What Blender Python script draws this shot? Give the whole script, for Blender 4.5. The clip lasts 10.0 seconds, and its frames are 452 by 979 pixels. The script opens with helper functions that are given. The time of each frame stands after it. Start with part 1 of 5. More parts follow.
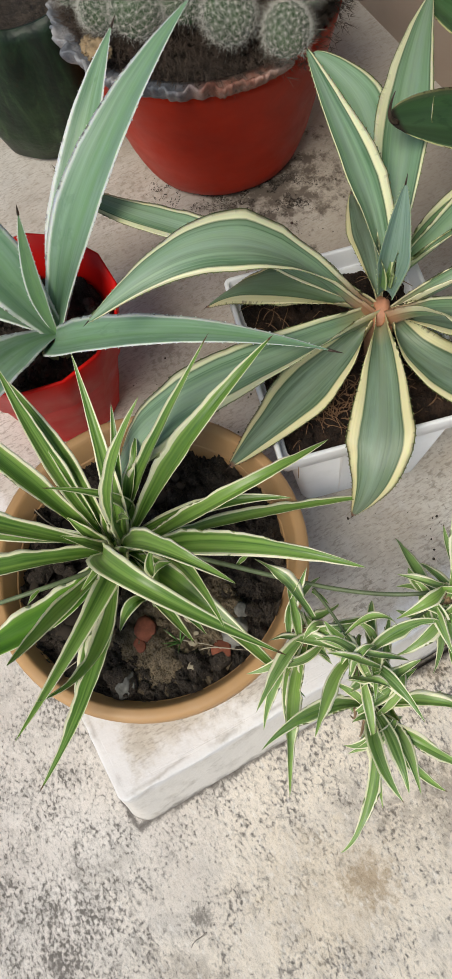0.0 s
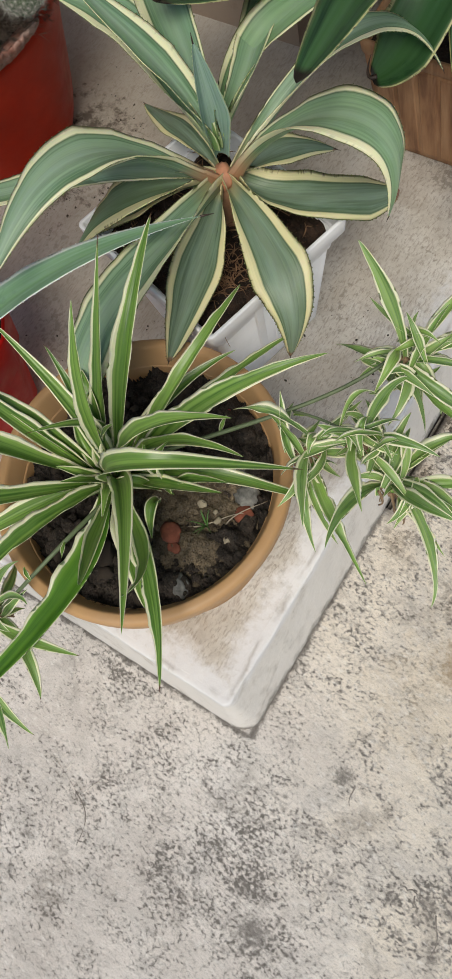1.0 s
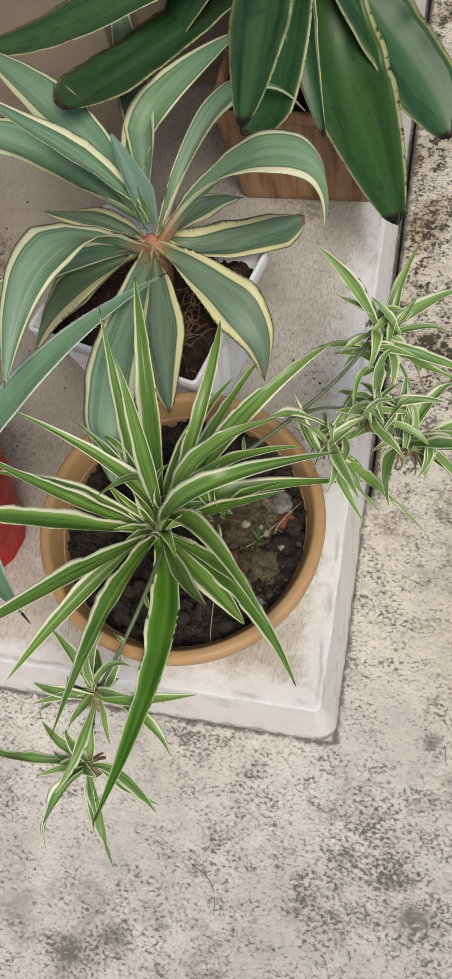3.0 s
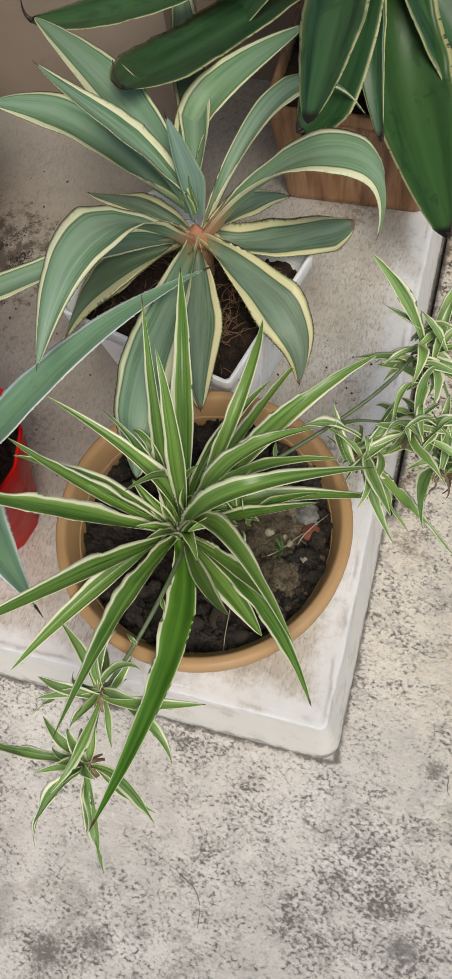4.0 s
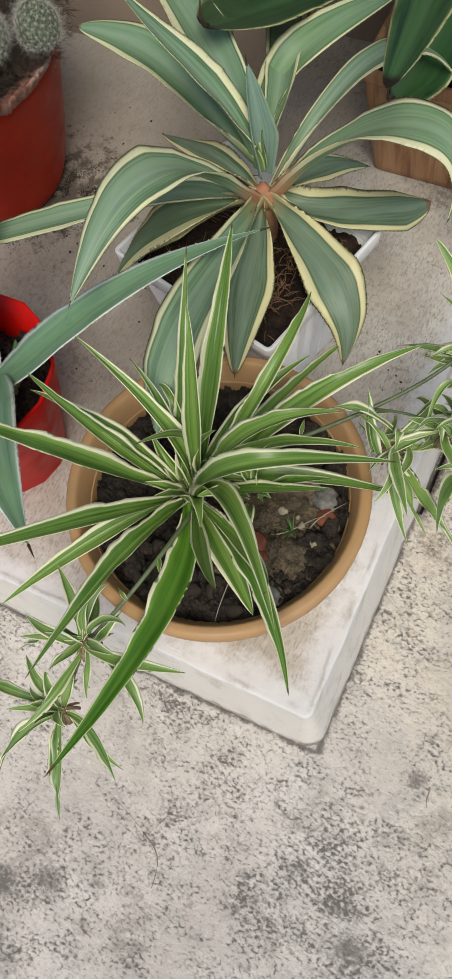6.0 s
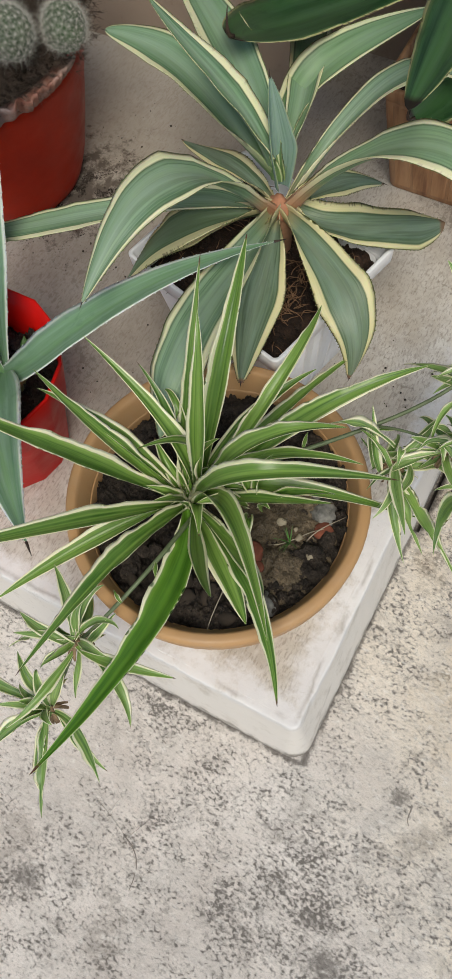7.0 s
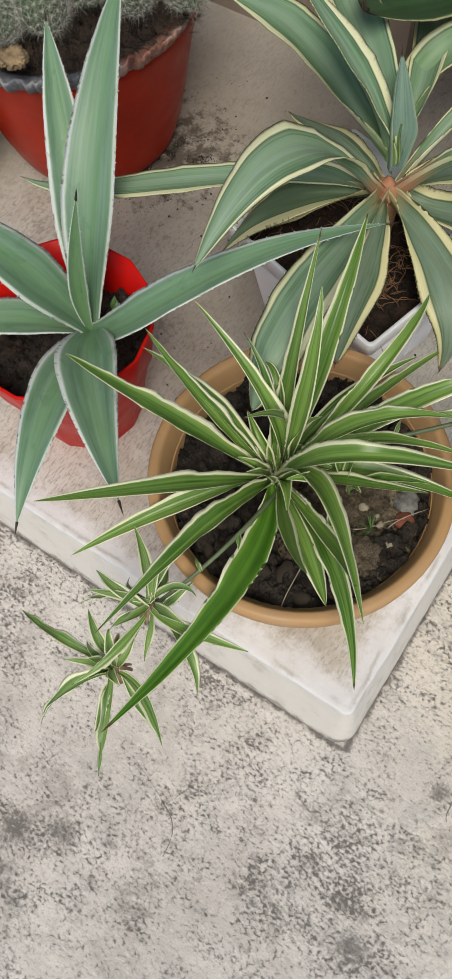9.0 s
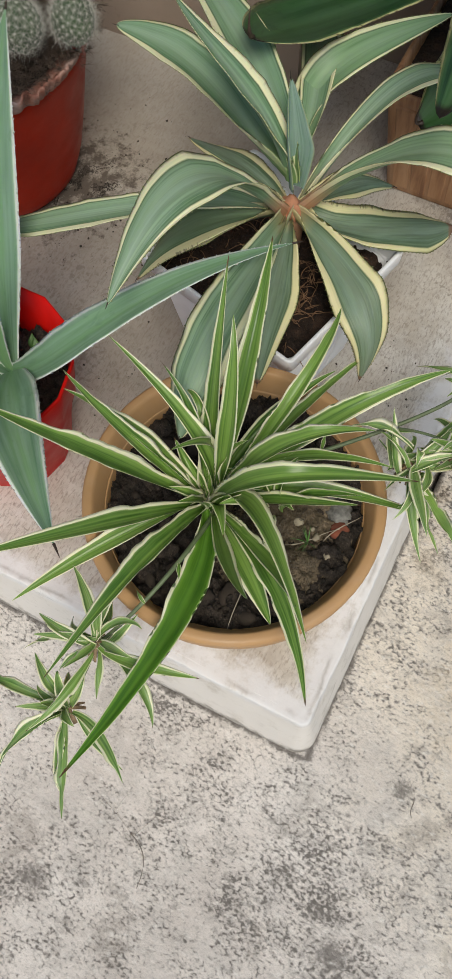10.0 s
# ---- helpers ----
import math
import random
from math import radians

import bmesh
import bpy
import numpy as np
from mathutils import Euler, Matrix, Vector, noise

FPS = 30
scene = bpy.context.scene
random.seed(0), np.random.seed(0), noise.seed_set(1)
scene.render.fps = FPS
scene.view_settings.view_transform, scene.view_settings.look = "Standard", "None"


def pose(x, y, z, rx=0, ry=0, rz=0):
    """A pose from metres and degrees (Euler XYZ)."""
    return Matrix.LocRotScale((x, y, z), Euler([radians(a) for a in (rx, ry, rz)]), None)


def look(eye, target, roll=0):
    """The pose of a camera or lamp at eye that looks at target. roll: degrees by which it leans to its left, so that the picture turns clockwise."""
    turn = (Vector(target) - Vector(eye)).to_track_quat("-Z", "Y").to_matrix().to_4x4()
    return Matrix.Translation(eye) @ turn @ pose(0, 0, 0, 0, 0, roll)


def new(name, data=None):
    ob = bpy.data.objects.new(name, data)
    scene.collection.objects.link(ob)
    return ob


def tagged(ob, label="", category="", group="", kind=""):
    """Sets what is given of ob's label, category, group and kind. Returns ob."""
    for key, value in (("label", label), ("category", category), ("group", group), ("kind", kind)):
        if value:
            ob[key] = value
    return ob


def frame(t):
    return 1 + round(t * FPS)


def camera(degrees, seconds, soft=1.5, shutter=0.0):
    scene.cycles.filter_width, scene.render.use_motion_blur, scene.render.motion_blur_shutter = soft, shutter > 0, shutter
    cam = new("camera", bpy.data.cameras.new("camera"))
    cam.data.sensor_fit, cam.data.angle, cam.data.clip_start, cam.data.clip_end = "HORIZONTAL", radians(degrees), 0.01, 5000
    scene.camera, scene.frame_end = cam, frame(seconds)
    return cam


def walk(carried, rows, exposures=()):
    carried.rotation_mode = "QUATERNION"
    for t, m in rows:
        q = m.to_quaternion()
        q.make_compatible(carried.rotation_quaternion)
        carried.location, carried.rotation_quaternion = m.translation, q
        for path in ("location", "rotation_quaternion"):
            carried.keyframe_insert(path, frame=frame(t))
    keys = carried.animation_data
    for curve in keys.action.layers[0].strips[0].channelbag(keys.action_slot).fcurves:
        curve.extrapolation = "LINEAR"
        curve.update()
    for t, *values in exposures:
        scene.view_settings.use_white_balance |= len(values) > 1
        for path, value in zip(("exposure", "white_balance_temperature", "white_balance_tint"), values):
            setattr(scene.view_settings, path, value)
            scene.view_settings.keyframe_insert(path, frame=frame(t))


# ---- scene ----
cam = camera(30.4, 10.0, soft=1.1)
PATH = [
    (0, (0.115, 0.179, 1.11), (-0.646, 0.409, -0.725), -13.4),
    (0.5, (0.179, 0.07, 1.118), (-0.512, 0.366, -0.735), -23.1),
    (1, (0.182, 0.03, 1.113), (-0.472, 0.436, -0.732), -27.7),
    (1.5, (0.143, -0.044, 1.115), (-0.432, 0.544, -0.708), -29.5),
    (2, (0.138, -0.112, 1.144), (-0.381, 0.571, -0.662), -32.1),
    (2.5, (0.09, -0.138, 1.174), (-0.362, 0.596, -0.63), -25.0),
    (4, (0.009, -0.127, 1.149), (-0.388, 0.624, -0.662), -14.2),
    (4.5, (0.033, -0.101, 1.142), (-0.389, 0.63, -0.671), -12.2),
    (5, (0.012, -0.114, 1.112), (-0.48, 0.544, -0.711), -15.6),
    (5.5, (0.042, -0.101, 1.117), (-0.457, 0.528, -0.715), -15.6),
    (7, (0.038, -0.099, 1.127), (-0.462, 0.544, -0.699), -10.7),
    (7.5, (0.039, -0.085, 1.113), (-0.462, 0.552, -0.716), -9.3),
    (8, (0.083, -0.052, 1.109), (-0.406, 0.577, -0.725), -8.5),
    (8.5, (0.029, -0.094, 1.106), (-0.473, 0.52, -0.73), -7.4),
    (9, (-0.026, -0.143, 1.125), (-0.527, 0.454, -0.717), -6.9),
    (9.5, (-0.032, -0.146, 1.143), (-0.484, 0.49, -0.699), -4.9),
    (10, (-0.024, -0.123, 1.138), (-0.418, 0.553, -0.703), -3.6),
]
EXPOSURE = [(0.0, 0.12, 7050, 5), (0.4, -0.07, 7050, 5), (10.0, -0.09, 7050, 5)]
walk(cam, [(t, look(eye, target, roll)) for t, eye, target, roll in PATH], EXPOSURE)

# ---- light ----
world = bpy.data.worlds.new("sky")
scene.world = world
world.use_nodes = True
wn = world.node_tree.nodes
sky = wn.new("ShaderNodeTexSky")
sky.sky_type = "NISHITA"
sky.sun_disc = False
sky.sun_elevation, sky.sun_rotation = radians(55), radians(150)
wn["Background"].inputs["Strength"].default_value = 0.092
world.node_tree.links.new(sky.outputs["Color"], wn["Background"].inputs["Color"])
# a broad, hazy sun
sun = new("sun", bpy.data.lights.new("sun", "SUN"))
sun.data.energy, sun.data.angle, sun.data.color = 2.45, radians(28), (1.0, 0.968, 0.93)
sun.matrix_world = look((0.9, -1.4, 2.6), (0, 0, 0))
WALL_END = -0.45

# ---- materials ----


def material(name, rough=0.6, metal=0.0):
    m = bpy.data.materials.new(name)
    m.use_nodes = True
    b = m.node_tree.nodes["Principled BSDF"]
    b.inputs["Roughness"].default_value = rough
    b.inputs["Metallic"].default_value = metal
    return m


def node(m, kind, **values):
    n = m.node_tree.nodes.new("ShaderNode" + kind)
    for key, value in values.items():
        n.inputs[key.replace("_", " ")].default_value = value
    return n


def link(m, a, b):
    m.node_tree.links.new(a, b)


def shader(m):
    return m.node_tree.nodes["Principled BSDF"]


def where(m, kind="Object"):
    return m.node_tree.nodes.new("ShaderNodeTexCoord").outputs[kind]


def moved(m, co, scale=(1, 1, 1), at=(0, 0, 0), turn=0.0):
    n = node(m, "Mapping")
    n.inputs["Scale"].default_value, n.inputs["Location"].default_value, n.inputs["Rotation"].default_value = scale, at, (0, 0, turn)
    link(m, co, n.inputs["Vector"])
    return n.outputs["Vector"]


def speck(m, scale, detail=4.0, rough=0.6, co=None, warp=0.0):
    n = node(m, "TexNoise", Scale=scale, Detail=detail, Roughness=rough, Distortion=warp)
    link(m, co or where(m), n.inputs["Vector"])
    return n.outputs["Fac"]


def ramp(m, fac, *stops):
    n = node(m, "ValToRGB")
    el = n.color_ramp.elements
    while len(el) < len(stops):
        el.new(0.5)
    for e, (at, colour) in zip(el, stops):
        e.position, e.color = at, (*(colour if isinstance(colour, tuple) else (colour,) * 3), 1)
    link(m, fac, n.inputs["Fac"])
    return n.outputs["Color"]


def mix(m, fac, a, b, how="MIX"):
    n = m.node_tree.nodes.new("ShaderNodeMix")
    n.data_type, n.blend_type = "RGBA", how
    for socket, value in ((n.inputs[0], fac), (n.inputs[6], a), (n.inputs[7], b)):
        if isinstance(value, (int, float)):
            socket.default_value = value if socket == n.inputs[0] else (value, value, value, 1)
        elif isinstance(value, tuple):
            socket.default_value = (*value, 1)
        else:
            link(m, value, socket)
    return n.outputs[2]


def calc(m, how, a, b=0.0, c=0.0):
    n = m.node_tree.nodes.new("ShaderNodeMath")
    n.operation = how
    for socket, value in zip(n.inputs, (a, b, c)):
        if isinstance(value, (int, float)):
            socket.default_value = value
        else:
            link(m, value, socket)
    return n.outputs[0]


def bump(m, height, strength=0.4, distance=0.002, under=None):
    n = node(m, "Bump", Strength=strength, Distance=distance)
    link(m, height, n.inputs["Height"])
    if under:
        link(m, under, n.inputs["Normal"])
    link(m, n.outputs["Normal"], shader(m).inputs["Normal"])
    return n.outputs["Normal"]


def paint(m, colour):
    link(m, colour, shader(m).inputs["Base Color"])


def axes(m, kind="Object"):
    n = node(m, "SeparateXYZ")
    link(m, where(m, kind), n.inputs[0])
    return n.outputs


def concrete():
    """Pale trowelled concrete, pitted with small dark spots in drifts; blacker and browner beyond the joint."""
    m = material("weathered_concrete", 0.9)
    co = where(m)
    x, y, z = axes(m)
    base = ramp(m, speck(m, 6, 5, 0.6), (0.35, (0.62, 0.56, 0.52)), (0.5, (0.74, 0.675, 0.63)), (0.65, (0.83, 0.77, 0.73)))
    # warmer round the platform's foot, greyer further out
    near = ramp(m, calc(m, "ADD", calc(m, "MULTIPLY_ADD", x, 1.0, calc(m, "MULTIPLY", y, 0.9)), calc(m, "MULTIPLY_ADD", speck(m, 5, 4, 0.6), 0.5, -0.25)), (-0.15, 0.0), (0.22, 0.72))
    base = mix(m, near, base, (0.79, 0.70, 0.59))
    cloud = ramp(m, speck(m, 13, 6, 0.7, co, 0.3), (0.46, 0.0), (0.64, 0.62))
    base = mix(m, cloud, base, (0.54, 0.50, 0.47))
    # drifts in which the skin is pitted through
    drift = calc(m, "MULTIPLY_ADD", speck(m, 5.0, 4, 0.6, co, 0.8), 0.46, -0.230)
    swirl = calc(m, "MULTIPLY_ADD", speck(m, 21, 5, 0.65, moved(m, co, (1, 1.6, 1), turn=0.45), 0.5), 0.68, -0.34)
    patch = calc(m, "ADD", drift, swirl)
    # places where the pits crowd together
    for spot, reach in (((0.10, -0.15), 0.13), ((-0.16, -0.27), 0.10), ((-0.29, -0.31), 0.06)):
        gap = node(m, "VectorMath")
        gap.operation = "DISTANCE"
        link(m, co, gap.inputs[0])
        gap.inputs[1].default_value = (*spot, 0.0)
        patch = calc(m, "ADD", patch, ramp(m, calc(m, "ADD", gap.outputs["Value"], calc(m, "MULTIPLY_ADD", speck(m, 14, 4, 0.6), 0.14, -0.07)), (reach * 0.3, 0.03), (reach, 0.0)))
    pits = calc(m, "ADD", speck(m, 175, 3, 0.5, moved(m, co, (1, 1.35, 1), turn=0.45), 0.35), patch)
    dots = ramp(m, pits, (0.46, 0.0), (0.57, 0.36), (0.66, 0.86))
    base = mix(m, dots, base, (0.26, 0.235, 0.215))
    core = ramp(m, pits, (0.62, 0.0), (0.72, 0.75))
    base = mix(m, core, base, (0.125, 0.11, 0.10))
    clots = calc(m, "ADD", speck(m, 62, 4, 0.6, moved(m, co, (1, 1.3, 1), turn=0.6), 0.7), calc(m, "MULTIPLY", patch, 0.75))
    clot = ramp(m, clots, (0.58, 0.0), (0.70, 0.55))
    base = mix(m, clot, base, (0.19, 0.17, 0.155))
    blots = speck(m, 9, 5, 0.7, co, 0.5)
    blot = ramp(m, blots, (0.57, 0.0), (0.70, 0.6))
    base = mix(m, blot, base, (0.27, 0.235, 0.205))
    scrape = ramp(m, speck(m, 16, 5, 0.7, moved(m, co, (1, 5, 1), turn=0.45)), (0.54, 0.0), (0.72, 0.42))
    base = mix(m, scrape, base, (0.32, 0.295, 0.275))
    for spot, reach, tone, most in STAINS:
        gap = node(m, "VectorMath")
        gap.operation = "DISTANCE"
        link(m, co, gap.inputs[0])
        gap.inputs[1].default_value = (*spot, 0.0)
        ragged = calc(m, "ADD", gap.outputs["Value"], calc(m, "MULTIPLY_ADD", speck(m, 3.2 / reach, 6, 0.78), reach * 4.4, -reach * 2.2))
        base = mix(m, ramp(m, ragged, (reach * 0.35, most), (reach * 1.1, 0.0)), base, tone)
    pale = ramp(m, speck(m, 75, 4, 0.6, moved(m, co, (1, 1.8, 1), turn=0.6)), (0.57, 0.0), (0.70, 0.6))
    base = mix(m, pale, base, (0.83, 0.79, 0.75))
    grain = ramp(m, speck(m, 420, 2, 0.6), (0.3, 0.91), (0.7, 1.05))
    base = mix(m, 1.0, base, grain, "MULTIPLY")
    # soot and brown growth on the strip beyond the joint
    edge = calc(m, "ADD", calc(m, "ADD", y, calc(m, "MULTIPLY", x, -0.25)), calc(m, "MULTIPLY_ADD", speck(m, 4, 4, 0.6), 0.5, -0.25))
    strip = calc(m, "MULTIPLY", calc(m, "MULTIPLY", ramp(m, x, (0.0, 0.0), (0.02, 1.0)), ramp(m, calc(m, "MULTIPLY", x, 0.5), (0.2, 1.0), (0.6, 0.0))), ramp(m, edge, (0.2, 0.0), (0.5, 1.0)))
    tan = ramp(m, speck(m, 9, 4, 0.6), (0.45, 0.0), (0.6, 0.6))
    base = mix(m, calc(m, "MULTIPLY", strip, tan), base, (0.46, 0.35, 0.23))
    soot = calc(m, "ADD", calc(m, "ADD", speck(m, 42, 5, 0.65, None, 0.6), calc(m, "MULTIPLY_ADD", speck(m, 170, 3, 0.6), 0.7, -0.35)), calc(m, "MULTIPLY_ADD", speck(m, 9, 4, 0.6), 0.9, -0.47))
    base = mix(m, calc(m, "MULTIPLY", strip, ramp(m, soot, (0.48, 0.0), (0.62, 0.95))), base, (0.045, 0.032, 0.022))
    seam = calc(m, "MULTIPLY", calc(m, "MULTIPLY", ramp(m, x, (0.0, 0.0), (0.0005, 1.0)), ramp(m, calc(m, "ADD", x, calc(m, "MULTIPLY_ADD", speck(m, 60, 4, 0.6), 0.012, -0.006)), (0.010, 1.0), (0.017, 0.0))), ramp(m, y, (0.34, 0.0), (0.37, 1.0)))
    base = mix(m, seam, base, (0.05, 0.04, 0.032))
    # a broken dark line in the angle along the platform's foot
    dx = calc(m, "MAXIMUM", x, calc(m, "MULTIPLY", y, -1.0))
    foot_line = ramp(m, calc(m, "ADD", calc(m, "ABSOLUTE", dx), calc(m, "MULTIPLY_ADD", speck(m, 40, 5, 0.7), 0.034, -0.0150)), (0.0, 0.9), (0.0035, 0.8), (0.0080, 0.0))
    base = mix(m, foot_line, base, (0.11, 0.095, 0.085))
    paint(m, base)
    n = bump(m, speck(m, 180, 5, 0.65), 0.3, 0.002)
    n = bump(m, dots, -0.45, 0.0015, n)
    bump(m, speck(m, 30, 5, 0.6, moved(m, co, (1, 1.4, 1), turn=0.6)), 0.6, 0.008, n)
    return m


def limewash():
    """Brushed whitewash over grey-brown concrete: thick and white along the edges, worn through on top."""
    m = material("limewashed_concrete", 0.82)
    co = where(m)
    x, y, z = axes(m)
    worn = ramp(m, speck(m, 7, 5, 0.62, co, 0.4), (0.34, (0.55, 0.488, 0.42)), (0.5, (0.665, 0.613, 0.555)), (0.66, (0.775, 0.738, 0.695)))
    scuff = ramp(m, speck(m, 24, 5, 0.7, co, 0.6), (0.50, 0.0), (0.66, 0.55))
    worn = mix(m, scuff, worn, (0.46, 0.40, 0.35))
    lime = ramp(m, speck(m, 15, 5, 0.7, moved(m, co, (1.4, 0.8, 1))), (0.54, 0.0), (0.68, 0.6))
    worn = mix(m, lime, worn, (0.76, 0.735, 0.71))
    # the fine weave left by the brush
    weave = ramp(m, speck(m, 330, 3, 0.55, moved(m, co, (1.2, 0.34, 1)), 0.25), (0.51, 0.0), (0.64, 0.52))
    worn = mix(m, weave, worn, (0.30, 0.235, 0.185))
    cross = ramp(m, speck(m, 200, 4, 0.66, co, 0.5), (0.52, 0.0), (0.68, 0.4))
    worn = mix(m, cross, worn, (0.37, 0.315, 0.265))
    spots = ramp(m, calc(m, "ADD", speck(m, 130, 3, 0.55), calc(m, "MULTIPLY_ADD", speck(m, 10, 4, 0.6), 0.8, -0.42)), (0.62, 0.0), (0.70, 0.6))
    worn = mix(m, spots, worn, (0.26, 0.22, 0.18))
    mud = ramp(m, speck(m, 9, 6, 0.7), (0.61, 0.0), (0.70, 0.6))
    worn = mix(m, mud, worn, (0.27, 0.215, 0.17))
    gap = node(m, "VectorMath")
    gap.operation = "DISTANCE"
    link(m, co, gap.inputs[0])
    gap.inputs[1].default_value = (-0.672, 0.60, 0.14)
    # barer, browner concrete further in, with the shade near wall and tub painted in
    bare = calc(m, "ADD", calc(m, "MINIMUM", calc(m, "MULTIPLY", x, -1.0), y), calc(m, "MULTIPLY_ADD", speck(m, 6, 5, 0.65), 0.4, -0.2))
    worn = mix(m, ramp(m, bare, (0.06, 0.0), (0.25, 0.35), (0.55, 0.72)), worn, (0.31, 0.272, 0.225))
    # soil rubbed in beside the cactus tub
    smear = calc(m, "ADD", gap.outputs["Value"], calc(m, "MULTIPLY_ADD", speck(m, 48, 5, 0.72), 0.5, -0.25))
    worn = mix(m, ramp(m, smear, (0.03, 0.85), (0.10, 0.0)), worn, (0.075, 0.055, 0.042))
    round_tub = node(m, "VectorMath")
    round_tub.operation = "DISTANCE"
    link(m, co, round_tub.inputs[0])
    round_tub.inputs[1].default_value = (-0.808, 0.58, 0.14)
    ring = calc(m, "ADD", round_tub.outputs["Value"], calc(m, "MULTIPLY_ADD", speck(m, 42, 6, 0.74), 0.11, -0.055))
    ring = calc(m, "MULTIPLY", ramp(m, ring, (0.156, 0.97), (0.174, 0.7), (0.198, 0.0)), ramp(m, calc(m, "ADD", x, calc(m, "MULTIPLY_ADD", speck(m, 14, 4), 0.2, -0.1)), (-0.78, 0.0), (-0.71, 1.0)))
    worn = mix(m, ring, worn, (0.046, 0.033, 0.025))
    white = ramp(m, speck(m, 9, 5, 0.6), (0.3, (0.77, 0.745, 0.75)), (0.7, (0.885, 0.865, 0.87)))
    streak = ramp(m, speck(m, 40, 5, 0.7, moved(m, co, (0.35, 0.35, 5))), (0.64, 0.0), (0.76, 0.4))
    white = mix(m, streak, white, (0.42, 0.395, 0.375))
    flake = ramp(m, speck(m, 60, 5, 0.65), (0.64, 0.0), (0.72, 0.45))
    white = mix(m, flake, white, (0.50, 0.46, 0.42))
    # how far inside the nearer edge
    inside = calc(m, "MINIMUM", calc(m, "MULTIPLY", x, -1.0), y)
    wob = calc(m, "MULTIPLY_ADD", speck(m, 16, 6, 0.72), 0.10, -0.05)
    edge = ramp(m, calc(m, "ADD", inside, wob), (0.040, 1.0), (0.060, 0.0))
    edge = mix(m, ramp(m, speck(m, 26, 5, 0.7), (0.52, 1.0), (0.72, 0.3)), 0.0, edge, "MIX")
    # sides tinted warmer in the colour itself, to offset the blue skylight on them
    white = mix(m, ramp(m, calc(m, "ADD", z, calc(m, "MULTIPLY_ADD", speck(m, 30, 4), 0.02, -0.01)), (0.118, 0.75), (0.134, 0.0)), white, (0.80, 0.745, 0.69))
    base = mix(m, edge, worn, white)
    # a dirty line where the brush turned over the arris
    arris = ramp(m, calc(m, "ABSOLUTE", calc(m, "ADD", inside, calc(m, "MULTIPLY_ADD", speck(m, 30, 4, 0.6), 0.012, -0.030))), (0.0015, 0.55), (0.004, 0.0))
    arris = calc(m, "MULTIPLY", arris, ramp(m, speck(m, 14, 4, 0.6), (0.46, 0.0), (0.58, 1.0)))
    base = mix(m, arris, base, (0.36, 0.32, 0.29))
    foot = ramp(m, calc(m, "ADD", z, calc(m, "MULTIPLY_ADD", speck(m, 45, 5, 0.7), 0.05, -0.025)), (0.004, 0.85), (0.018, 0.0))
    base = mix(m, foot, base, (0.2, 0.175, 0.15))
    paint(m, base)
    n = bump(m, speck(m, 190, 4, 0.6, moved(m, co, (1.2, 0.35, 1))), 0.35, 0.0012)
    bump(m, speck(m, 14, 5, 0.6), 0.5, 0.006, n)
    return m


def plaster():
    m = material("tan_wall_paint", 0.85)
    base = ramp(m, speck(m, 3, 5), (0.3, (0.28, 0.217, 0.17)), (0.7, (0.375, 0.298, 0.237)))
    base = mix(m, ramp(m, speck(m, 18, 6, 0.7), (0.6, 0.0), (0.72, 0.5)), base, (0.19, 0.135, 0.105))
    paint(m, base)
    bump(m, speck(m, 40, 5), 0.2, 0.003)
    return m


def plastic(name, colour, rough=0.4, dull=0.75, dust=0.25, dust_colour=(0.45, 0.4, 0.35), spec=0.4):
    """Weathered plastic: uneven tone, dusty film, faint scuffs."""
    m = material(name, rough)
    low = tuple(c * dull for c in colour)
    base = ramp(m, speck(m, 9, 5, 0.6), (0.3, low), (0.7, colour))
    base = mix(m, ramp(m, speck(m, 30, 6, 0.7), (0.5, 0.0), (0.8, dust)), base, dust_colour)
    paint(m, base)
    link(m, ramp(m, speck(m, 22, 5), (0.3, rough * 0.8), (0.7, min(1, rough * 1.4))), shader(m).inputs["Roughness"])
    shader(m).inputs["Specular IOR Level"].default_value = spec
    n = bump(m, speck(m, 70, 4), 0.1, 0.001)
    bump(m, speck(m, 8, 3), 0.25, 0.006, n)
    return m


def woody():
    """Brown plastic printed with upright streaks like wood."""
    m = material("wood_brown_plastic", 0.5)
    co = where(m)
    grain = speck(m, 60, 4, 0.6, moved(m, co, (1, 1, 0.06)), 0.3)
    base = ramp(m, grain, (0.35, (0.22, 0.10, 0.05)), (0.5, (0.37, 0.19, 0.095)), (0.65, (0.46, 0.26, 0.14)))
    base = mix(m, ramp(m, speck(m, 20, 5, 0.7), (0.55, 0.0), (0.75, 0.35)), base, (0.24, 0.14, 0.09))
    paint(m, base)
    bump(m, grain, 0.2, 0.001)
    return m


